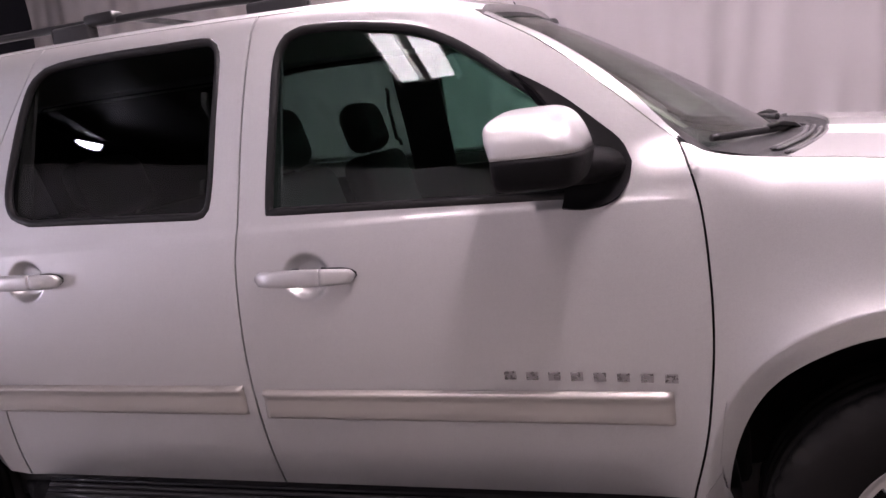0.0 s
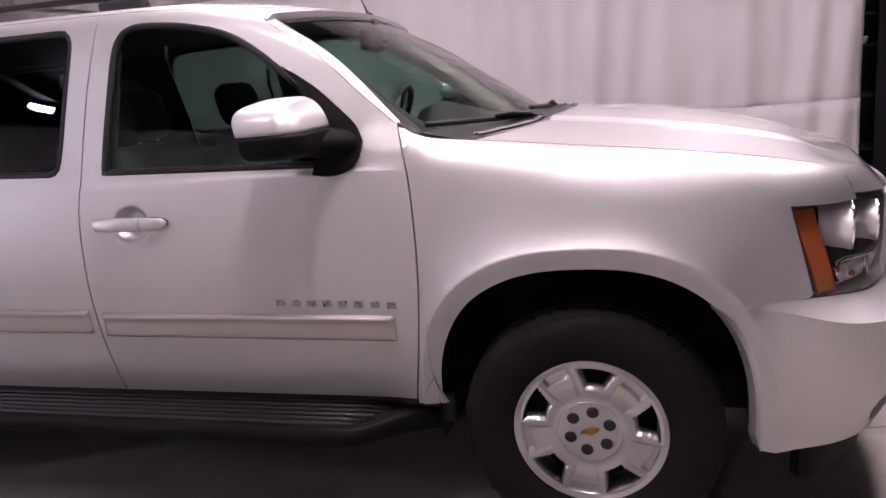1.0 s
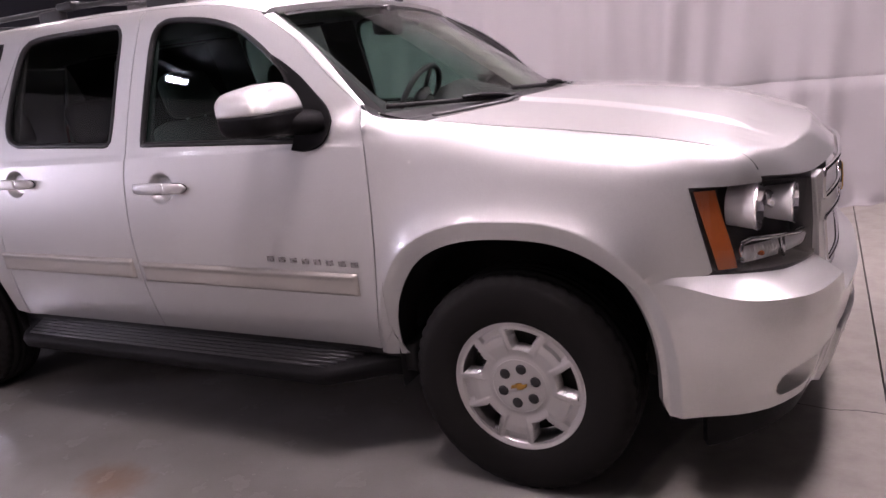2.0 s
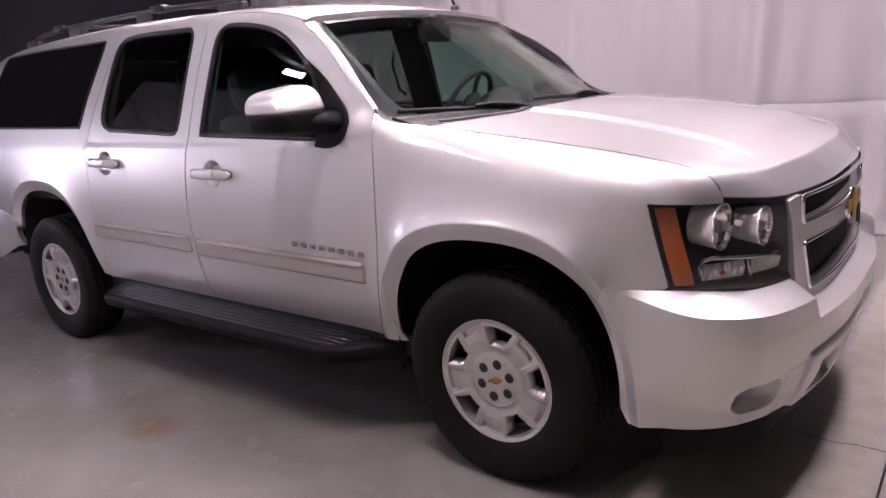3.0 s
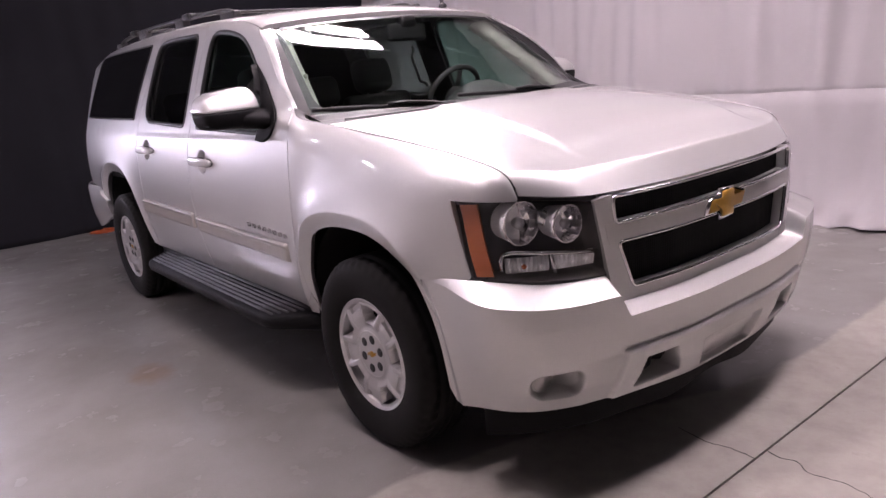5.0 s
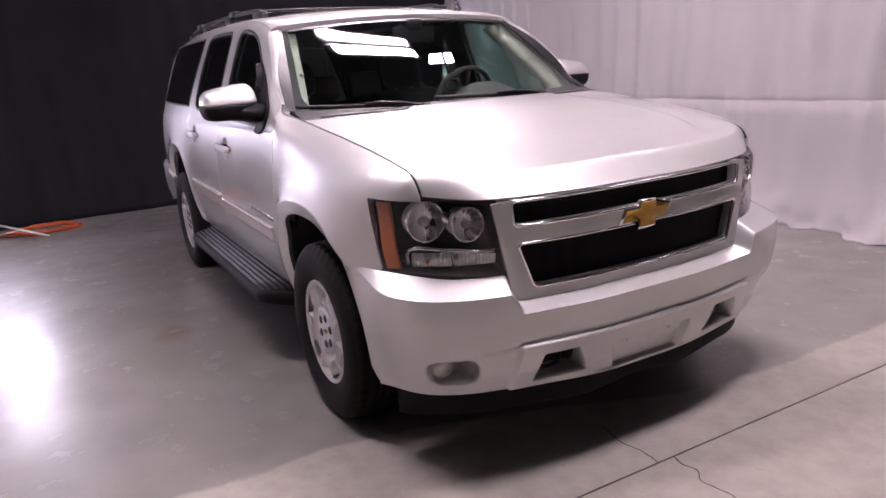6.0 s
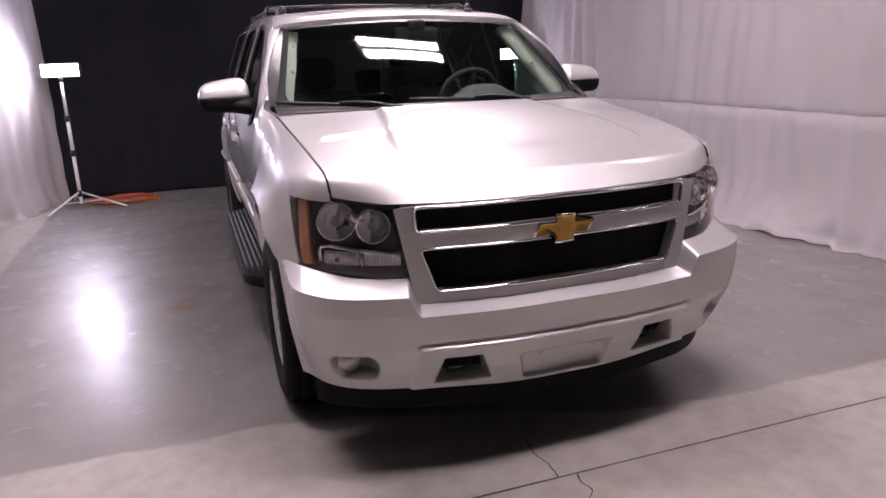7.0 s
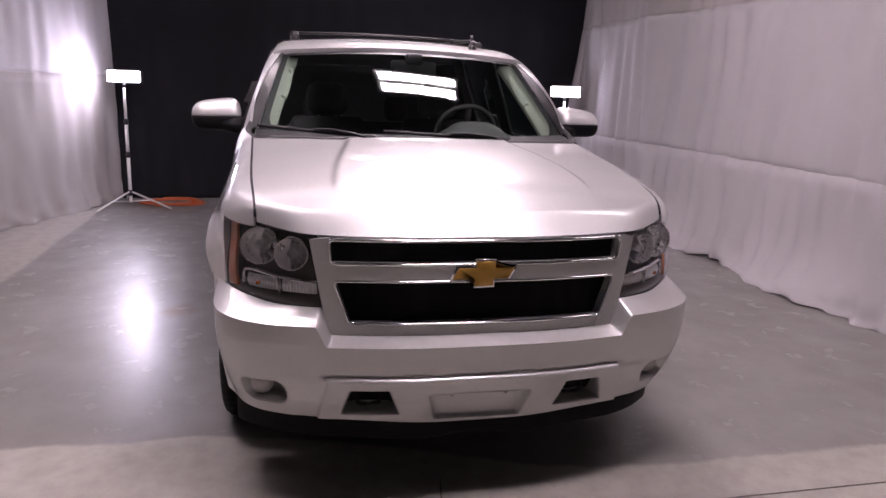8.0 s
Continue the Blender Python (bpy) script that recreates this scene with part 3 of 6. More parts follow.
def fender(car, sg):
    bm = bmesh.new()
    put = side_of(sg, wing)
    rear = [(front_seam(z) + GAP, z) for z in np.linspace(SILL - 0.015, 1.362, 24)]
    top = [(x, wing_top(x)) for x in np.r_[np.linspace(-0.538, -0.3, 12), np.linspace(-0.28, 0.563, 26)]]
    drop = chain([(0.563, wing_top(0.563)), (0.563, 1.068)], [8])
    front = chain([(0.563, 1.068), (0.624, 0.818)], [10])
    outer = np.vstack([rear, top[1:], drop[1:], front[1:]])
    low = chain([(front_seam(SILL) + GAP + 0.004, SILL - 0.015), (-0.462, 0.444)], [4])
    bow = [arch_edge(0, 0.478, 0.535, d) for d in np.linspace(174, 38, 40)]
    end = chain([bow[-1], (0.43, 0.795), (0.615, 0.808)], [2, 8])
    n = len(outer)
    inner = np.vstack([low[:-1], bow, end[1:]])
    # share the points out so that bow and top face each other
    inner = np.vstack([resample(low, 6)[:-1], resample(np.vstack([low[-1:], bow]), n - 6 - 12), resample(end, 13)[:]])[:n]
    inner = inner if len(inner) == n else resample(inner, n)
    lattice(bm, flared(inner, outer, 26), put)
    tip_low = chain([(0.563, 1.068), (0.748, 1.058)], [16])
    tip_top = np.array([(x, wing_top(x)) for x in np.linspace(0.563, 0.748, 17)])
    lattice(bm, ruled(tip_low, tip_top, 9), put)
    finish(bm, (0, sg, 0.2), guard=0.3)
    return part("fender", bm, PAINT, car)


def ring_grid(hole, rim, m):
    return ruled(hole, rim, m)


def sides(*runs):
    """Join runs of points end to end into one closed loop."""
    return np.vstack([r[:-1] for r in runs])


def closer(a, b, n, mid, reach):
    """Even steps from a to b with finer ones near the middle of a scoop."""
    fine = np.linspace(max(a, mid - reach), min(b, mid + reach), 34)
    rest = np.array([v for v in np.linspace(a, b, n) if abs(v - mid) > reach * 1.03])
    return np.sort(np.r_[rest, fine])


def scooped(sg, hx, hz):
    """The door skin with a round finger scoop pressed in behind its handle."""

    def put(x, z):
        r = math.hypot((x - hx) / 0.073, (z - hz) / 0.066)
        return cab(x, z, sg, -0.026 * smoothstep(1.0, 0.62, r))

    return put


def front_door(car, sg):
    bm = bmesh.new()
    put = side_of(sg, cab)
    belt = 1.235
    hx, hz = -1.52, 1.112
    us, rows = closer(0, 1, 30, (hx + 1.735) / 1.23, 0.075), closer(SILL, belt, 40, hz, 0.078)
    lattice(bm, [[(b_seam(z) + GAP + (front_seam(z) - GAP - b_seam(z) - GAP) * u, z) for z in rows] for u in us], scooped(sg, hx, hz))
    # frame round the window: bottom, front, top, rear
    rim_bottom = np.array([(b_seam(belt) + GAP + (front_seam(belt) - GAP - b_seam(belt) - GAP) * u, belt) for u in us])
    post = spline([(front_seam(1.37) - GAP, 1.37), (-0.60, 1.415), (-0.70, 1.51), (-0.84, 1.632), (-1.0, roof_shoulder(-1.0) + 0.045)], 20)
    rim_front = np.vstack([resample([(front_seam(z) - GAP, z) for z in np.linspace(belt, 1.37, 8)], 8)[:-1], post])
    rim_top = np.array([(x, roof_shoulder(x) + DOOR_TOP) for x in np.linspace(-1.0, b_seam(1.86) + GAP, 26)])
    rim_top[0] = post[-1]
    rim_rear = np.array([(b_seam(z) + GAP, z) for z in np.linspace(rim_top[-1][1], belt, 24)])
    hole_bottom = np.stack([-1.632 + 0.932 * us, 1.287 - 0.025 * us], 1)
    hole_front = spline([(-0.70, 1.262), (-0.695, 1.30), (-0.73, 1.375), (-0.825, 1.482), (-0.913, 1.554), (-1.0, 1.624)], len(rim_front))
    hole_top = spline([(-1.0, 1.624), (-1.09, 1.684), (-1.19, 1.729), (-1.33, 1.762), (-1.45, 1.777), (-1.53, 1.779), (-1.575, 1.765)], 26)
    hole_rear = spline([(-1.575, 1.765), (-1.60, 1.73), (-1.611, 1.67), (-1.617, 1.567), (-1.628, 1.38), (-1.632, 1.287)], 24)
    hole, rim = sides(hole_bottom, hole_front, hole_top, hole_rear), sides(rim_bottom, rim_front, rim_top, rim_rear)
    lattice(bm, ring_grid(hole, rim, 7), put, loop=True)
    finish(bm, (0, sg, 0.1))
    door = part("front_door", bm, PAINT, car)
    window(door, sg, hole, GLASS_FRONT, (-1.16, 1.5))
    strip(door, sg, -1.712, -0.592, 0.794, 0.706)
    handle(door, sg, -1.52, 1.112)
    return door


def rear_door(car, sg):
    bm = bmesh.new()
    put = side_of(sg, cab)
    belt = 1.25
    hx, hz = -2.49, 1.148
    us, rows = closer(0, 1, 28, (hx + 2.70) / 0.96, 0.095), closer(SILL, belt, 40, hz, 0.078)

    def across(z, u):
        return c_seam(z) + GAP + (b_seam(z) - GAP - c_seam(z) - GAP) * u, z

    lattice(bm, [[across(z, u) for z in rows] for u in us], scooped(sg, hx, hz))
    rim_bottom = np.array([across(belt, u) for u in us])
    top_z = roof_shoulder(-1.67) + DOOR_TOP
    rim_front = np.array([(b_seam(z) - GAP, z) for z in np.linspace(belt, top_z, 24)])
    rim_top = np.array([(x, roof_shoulder(x) + DOOR_TOP) for x in np.linspace(rim_front[-1][0], c_seam(1.86) + GAP, 24)])
    rim_rear = np.array([(c_seam(z) + GAP, z) for z in np.linspace(rim_top[-1][1], belt, 24)])
    hole_bottom = np.stack([-2.47 + 0.615 * us, 1.318 - 0.025 * us], 1)
    hole_front = spline([(-1.855, 1.293), (-1.826, 1.302), (-1.815, 1.33), (-1.806, 1.40), (-1.798, 1.55), (-1.79, 1.73), (-1.80, 1.772)], 24)
    hole_top = spline([(-1.80, 1.772), (-1.83, 1.792), (-1.98, 1.797), (-2.2, 1.802), (-2.36, 1.80), (-2.44, 1.79)], 24)
    hole_rear = spline([(-2.44, 1.79), (-2.49, 1.755), (-2.52, 1.68), (-2.548, 1.55), (-2.566, 1.42), (-2.545, 1.35), (-2.47, 1.318)], 24)
    hole, rim = sides(hole_bottom, hole_front, hole_top, hole_rear), sides(rim_bottom, rim_front, rim_top, rim_rear)
    lattice(bm, ring_grid(hole, rim, 7), put, loop=True)
    finish(bm, (0, sg, 0.1))
    door = part("rear_door", bm, PAINT, car)
    window(door, sg, hole, GLASS_PRIVACY, (-2.18, 1.55))
    strip(door, sg, -2.70, -1.772, 0.817, 0.727)
    handle(door, sg, -2.49, 1.148)
    return door


def window(door, sg, hole, mat, mid):
    """A pane set back in its hole, with a black rubber run round it."""
    c = np.array(mid)
    put_in, put_out = side_of(sg, cab, -0.017), side_of(sg, cab, -0.021)
    bm = bmesh.new()
    for put in (put_in, put_out):
        lattice(bm, ruled(np.repeat(c[None], len(hole), 0), c + (hole - c) * 1.01, 9), put, loop=True)
        bmesh.ops.remove_doubles(bm, verts=bm.verts[:], dist=1e-5)
    pane = part("window_pane", bm, mat, door, "deep privacy-tinted glass" if mat is GLASS_PRIVACY else "green-tinted clear glass")
    pane.visible_shadow = False
    bm = bmesh.new()
    pts = [side_of(sg, cab, -0.007)(*(c + (p - c) * 0.988)) for p in hole]
    sweep(bm, pts, 0.014, 0.012, 6, closed=True, up=(0, 1, 0))
    part("window_seal", bm, TRIM_BLACK, door, "black rubber window seal")


def strip(door, sg, x0, x1, z_top, z_low):
    """Raised champagne moulding along the door."""
    bm = bmesh.new()
    drop = -0.012 * (x1 - x0)
    prof = [(0.0, 0.002), (0.006, 0.017), (0.014, 0.020), (0.022, 0.012), (0.034, 0.013), (0.06, 0.016), (0.08, 0.017), (0.088, 0.015), (0.092, 0.002)]
    k = (z_top - z_low) / 0.092
    xs = np.r_[x0, x0 + 0.006, np.linspace(x0 + 0.02, x1 - 0.02, 24), x1 - 0.006, x1]
    rows = []
    for i, x in enumerate(xs):
        end = 0.1 if i in (0, len(xs) - 1) else 0.85 if i in (1, len(xs) - 2) else 1
        z0 = z_top + drop * (x - x0) / (x1 - x0)
        rows.append([bm.verts.new(cab(x, z0 - d * k, sg, o * end)) for d, o in prof])
    for a, b in zip(rows, rows[1:]):
        for j in range(len(prof) - 1):
            bm.faces.new((a[j], b[j], b[j + 1], a[j + 1]))
    finish(bm, (0, sg, 0), 0, 0)
    part("side_moulding", bm, STRIP, door, "champagne-coloured raised side moulding")


def handle(door, sg, x, z):
    """A bowed pull handle over a scooped cup."""
    def put(dx, dz, o):
        return cab(x + dx, z + dz, sg, o)

    def bar(u0, u1, m, swell=0.0):
        """A stretch of the bowed bar, with a rounded-square section and closed ends."""
        bm = bmesh.new()
        rings = []
        for i in range(m + 1):
            u = u0 + (u1 - u0) * i / m
            w = (0.0235 + swell) * (1 - 0.22 * abs(u) ** 2.5) * math.sqrt(max(0.12, 1 - max(0.0, abs(u) - 0.93) / 0.075))
            lift = 0.026 * (1 - abs(u) ** 4) + 0.011
            ring = []
            for j in range(16):
                a = j * math.tau / 16
                c, n = math.cos(a), math.sin(a)
                c, n = math.copysign(abs(c) ** 0.7, c), math.copysign(abs(n) ** 0.7, n)
                ring.append(bm.verts.new(put(0.147 * u, w * c - 0.002 * u, max(0.001, lift + 0.010 * n))))
            rings.append(ring)
        for p, q in zip(rings, rings[1:]):
            for j in range(16):
                bm.faces.new((p[j], q[j], q[(j + 1) % 16], p[(j + 1) % 16]))
        bm.faces.new(rings[0]), bm.faces.new(rings[-1])
        bmesh.ops.recalc_face_normals(bm, faces=bm.faces[:])
        return bm

    h = part("door_handle", bar(-1, 0.40, 18), PAINT, door, "silver pull handle")
    part("lock_cap", bar(0.415, 1, 10), PAINT, h, "silver cap over the lock")
    # black gasket plate, which also paints the shade line round the bar
    bm = bmesh.new()
    lattice(bm, [[(dx, dz) for dz in np.linspace(-1, 1, 4)] for dx in np.linspace(-0.150, 0.150, 24)], lambda dx, dz: put(dx, 0.0215 * dz * math.sqrt(max(0.05, 1 - abs(dx / 0.152) ** 6)), 0.0015 - 0.028 * smoothstep(1.0, 0.45, abs(dx) / 0.073)))
    finish(bm, (0, sg, 0), 0.001, 0.004)
    part("gasket_shade", bm, TRIM_BLACK, h, "black gasket plate that also draws the shade round the handle")


def quarter(car, sg):
    bm = bmesh.new()
    put = side_of(sg, cab)
    rear = [(c_seam(z) - GAP, z) for z in np.linspace(SILL, roof_shoulder(-2.48) + DOOR_TOP, 26)]
    top = [(x, roof_shoulder(x) + DOOR_TOP) for x in np.linspace(rear[-1][0], -4.2, 26)]
    tail = spline([top[-1], (-4.31, 1.66), (-4.45, 1.4), (-4.53, 1.15), (-4.56, 0.83)], 20)
    outer = np.vstack([rear, top[1:], tail[1:]])
    n = len(outer)
    bow = [arch_edge(-WHEELBASE - 0.02, 0.50, 0.575, d) for d in np.linspace(12, 150, 40)]
    low = chain([(c_seam(SILL) - GAP - 0.003, SILL), bow[0]], [3])
    end = chain([bow[-1], (-3.835, 0.78)], [3])
    inner = np.vstack([resample(low, 5)[:-1], resample(bow, n - 4 - 8), resample(end, 9)[1:]])
    inner = inner if len(inner) == n else resample(inner, n)
    lattice(bm, flared(inner, outer, 28), put)
    finish(bm, (0, sg, 0.1))
    q = part("quarter_panel", bm, PAINT, car)
    loop = sides(spline([(-2.80, 1.338), (-3.3, 1.343), (-4.22, 1.352)], 30), spline([(-4.22, 1.352), (-4.15, 1.52), (-4.03, 1.74), (-3.96, 1.802)], 16), spline([(-3.96, 1.802), (-3.4, 1.803), (-2.64, 1.796)], 30), spline([(-2.64, 1.796), (-2.67, 1.70), (-2.75, 1.50), (-2.80, 1.338)], 16))
    c = np.array([-3.45, 1.57])
    bm = bmesh.new()
    lattice(bm, ruled(np.repeat(c[None], len(loop), 0), loop, 10), side_of(sg, cab, 0.004), loop=True)
    finish(bm, (0, sg, 0.3), 0.001, 0.005, 1e-5)
    part("quarter_window", bm, material_once("black_privacy_pane"), q, "near-black flush quarter glass")
    bm = bmesh.new()
    sweep(bm, [cab(p[0], p[1], sg, 0.002) for p in loop], 0.007, 0.005, 6, closed=True, up=(0, 1, 0))
    part("window_seal", bm, TRIM_BLACK, q)
    return q


_made = {}


def material_once(name):
    if name not in _made:
        _made[name] = material(name, (0.006, 0.006, 0.007), 0.03, vary=0.1, rough_vary=0.01, spec=0.5)
    return _made[name]


def roof(car):
    bm = bmesh.new()
    xs = np.r_[np.linspace(-1.0, -1.6, 20), np.linspace(-1.7, -4.38, 40)]
    rows = []
    for x in xs:
        row = []
        for sg in (-1, 1):
            half = [cab(x, roof_shoulder(x) + d, sg) for d in np.linspace(DOOR_TOP + 0.004, ROOF_EDGE, 6)]
            e = half[-1]
            crown = 0.034
            inner = [Vector((x, e.y * k, e.z + crown * (1 - k * k))) for k in np.linspace(1, 0, 15)[1:]]
            row.append(half + inner)
        row = row[0] + row[1][-2::-1]
        # the header bows forward over the windscreen
        fade = smoothstep(-1.5, -1.0, x)
        for p in row:
            p.x += 0.045 * fade * (1 - (p.y / 0.72) ** 2)
        rows.append([bm.verts.new(p) for p in row])
    for a, b in zip(rows, rows[1:]):
        for j in range(len(a) - 1):
            bm.faces.new((a[j], b[j], b[j + 1], a[j + 1]))
    finish(bm, (0, 0, 1))
    return part("roof", bm, PAINT, car)


def screen_at(y, v):
    """Windscreen surface: y as a share of the half width, v from foot to head."""
    k = 1 - y * y
    foot = Vector((-0.44 + 0.27 * k, 0.866 * y, 1.305 - 0.012 * k))
    head = Vector((-1.0 + 0.045 * k, 0.712 * y, roof_shoulder(-1.0) + 0.055 + 0.034 * k))
    p = foot.lerp(head, v)
    return p + Vector((0.5, 0, 0.85)) * 0.018 * math.sin(math.pi * v) * (0.4 + 0.6 * k)


def windscreen(car):
    bm = bmesh.new()
    ys, vs = np.linspace(-0.985, 0.985, 40), np.linspace(0.0, 0.985, 20)
    for o in (-0.006, -0.011):
        lattice(bm, [[(y, v) for v in vs] for y in ys], lambda y, v: screen_at(y, v) + Vector((0.5, 0, 0.85)) * o)
    finish(bm, (0.5, 0, 0.8), 0, 0, 1e-6)
    w = part("windscreen", bm, GLASS_SCREEN, car, "clear raked windscreen")
    w.visible_shadow = False
    # painted posts and their rubber
    for sg in (-1, 1):
        # painted return of the post between door frame and glass
        bm = bmesh.new()
        post = spline([(front_seam(1.37) - GAP, 1.372), (-0.60, 1.418), (-0.70, 1.513), (-0.84, 1.635), (-1.0, roof_shoulder(-1.0) + 0.049)], 24)
        rows, rubber = [], []
        for i, (x, z) in enumerate(post):
            a, b = cab(x, z, sg), screen_at(sg * 0.99, 0.06 + 0.94 * i / 23)
            row, share = [], 0.24 + 0.52 * i / 23
            rubber.append([a.lerp(b, k) + Vector((0.35, 0.35 * sg, 0.5)) * (0.026 * (1 - k) / (1 - share) * math.sin(math.pi * share) * math.sin(math.pi * min(1, 0.02 + 0.98 * i / 23)) - 0.004) for k in (share - 0.02, (1 + share) / 2, 1.0)])
            for t in np.linspace(0, share, 7):
                p = a.lerp(b, t) + Vector((0.35, 0.35 * sg, 0.5)) * 0.035 * math.sin(math.pi * t) * math.sin(math.pi * min(1, 0.02 + 0.98 * i / 23))
                row.append(bm.verts.new(p))
            rows.append(row)
        for r0, r1 in zip(rows, rows[1:]):
            for j in range(6):
                bm.faces.new((r0[j], r1[j], r1[j + 1], r0[j + 1]))
        finish(bm, (0.3, sg, 0.5), 0, 0)
        part("windscreen_post", bm, PAINT, car)
        bm = bmesh.new()
        rows = [[bm.verts.new(p) for p in row] for row in rubber]
        for r0, r1 in zip(rows, rows[1:]):
            for j in range(2):
                bm.faces.new((r0[j], r1[j], r1[j + 1], r0[j + 1]))
        finish(bm, (0.3, sg, 0.5), 0, 0)
        part("post_rubber", bm, TRIM_BLACK, w, "black rubber between post and glass")
    # black printed border on the inner face of the glass, broad and round in the lower corners
    inner = Vector((0.5, 0, 0.85)) * -0.0128
    for sg in (-1, 1):
        bm = bmesh.new()
        rows = []
        for v in np.linspace(0.0, 0.985, 40):
            y0 = 0.945 - 0.13 * max(0.0, 1 - v / 0.26) ** 2
            rows.append([bm.verts.new(screen_at(sg * y, v) + inner) for y in np.linspace(y0, 0.99, 5)])
        for r0, r1 in zip(rows, rows[1:]):
            for j in range(4):
                bm.faces.new((r0[j], r1[j], r1[j + 1], r0[j + 1]))
        finish(bm, (0.5, 0, 0.8), 0, 0)
        part("printed_border", bm, COWL, w, "black printed edge of the glass")
    bm = bmesh.new()
    lattice(bm, [[(y, v) for v in np.linspace(0.0, 0.095, 5)] for y in np.linspace(-0.90, 0.90, 40)], lambda y, v: screen_at(y, v) + inner * 1.04)
    finish(bm, (0.5, 0, 0.8), 0, 0)
    part("printed_border", bm, COWL, w, "black printed edge of the glass")
    bm = bmesh.new()
    lattice(bm, [[(y, v) for v in np.linspace(0.955, 0.985, 3)] for y in np.linspace(-0.95, 0.95, 40)], lambda y, v: screen_at(y, v) - Vector((0, 0, 0.003)))
    finish(bm, (0, 0, 1), 0, 0)
    part("header_band", bm, TRIM_BLACK, w)
    return w


bonnet_crown = curve((-0.5, -0.1, 0.0, 0.3, 0.6, 0.8, 0.95), (0.03, 0.046, 0.05, 0.056, 0.052, 0.044, 0.036))


def bonnet_z(x, y):
    """Height of the bonnet skin, with its raised middle and two creases."""
    e = wing(min(0.70, x), wing_top(min(0.70, x)), 1).y
    edge = wing(min(0.70, x), wing_top(min(0.70, x)), 1).z - max(0.0, x - 0.70) * 0.3
    k = min(1.0, abs(y) / e)
    crown = bonnet_crown(x)
    line = 0.40 + 0.13 * smoothstep(-0.3, 0.7, x)
    ridge = 0.012 * smoothstep(line + 0.016, line - 0.016, abs(y)) * smoothstep(0.80, 0.55, x)
    return edge + crown * (1 - k * k) + ridge


def bonnet_front(y):
    return float(np.interp(abs(y), PLAN[:180, 1], PLAN[:180, 0])) - 0.020 * smoothstep(0.66, 0.82, abs(y))


def bonnet(car):
    bm = bmesh.new()
    ys, n = np.linspace(-1, 1, 161), 60

    def put(u, v):
        # u across, v from the cowl to the lip
        s = abs(u)
        back = -0.31 + 0.23 * (1 - u * u)
        rail = wing(0.745, wing_top(0.745), 1).y
        front = bonnet_front(u * (rail - 0.004)) - 0.003
        lip, bend = 0.078 - 0.018 * s**4, 1.12 + 0.6 * s**4
        x = back + (front - back) * v
        e = wing(min(0.745, x), wing_top(min(0.745, x)), 1)
        y = u * (e.y - 0.010)
        d = front - x
        if d < lip:
            t = 1 - d / lip
            top = bonnet_z(front - lip, y) - 0.012 * t * (1 - s**4)
            z = top + (1.047 + 0.012 * s**4 - top) * t**bend
        else:
            z = bonnet_z(x, y)
        # the outer edge follows the wing down to the lamp
        k = max(0.0, (s - 0.74) / 0.26) ** 2.2 * smoothstep(0.50, 0.66, x)
        z += (hood_edge(0.745 - d) - z) * k
        return (x, y, z)

    vs = np.r_[np.linspace(0, 0.88, 40), np.linspace(0.895, 1, 22)]
    lattice(bm, [[(u, v) for v in vs] for u in ys], put)
    finish(bm, (0, 0, 1), 0.003, 0.02)
    ob = part("bonnet", bm, PAINT, car)
    for sg in (-1, 1):
        # black strip laid in the seam to paint the shade of the gap
        bm = bmesh.new()
        sweep(bm, [wing(x, wing_top(x), sg) + Vector((0, -sg * 0.005, -0.0065)) for x in np.linspace(-0.30, 0.735, 60)], 0.006, 0.0055, 8)
        part("bonnet_gap_shade", bm, CAVITY, ob, "black strip drawing the shade in the gap along the bonnet's edge")
    return ob


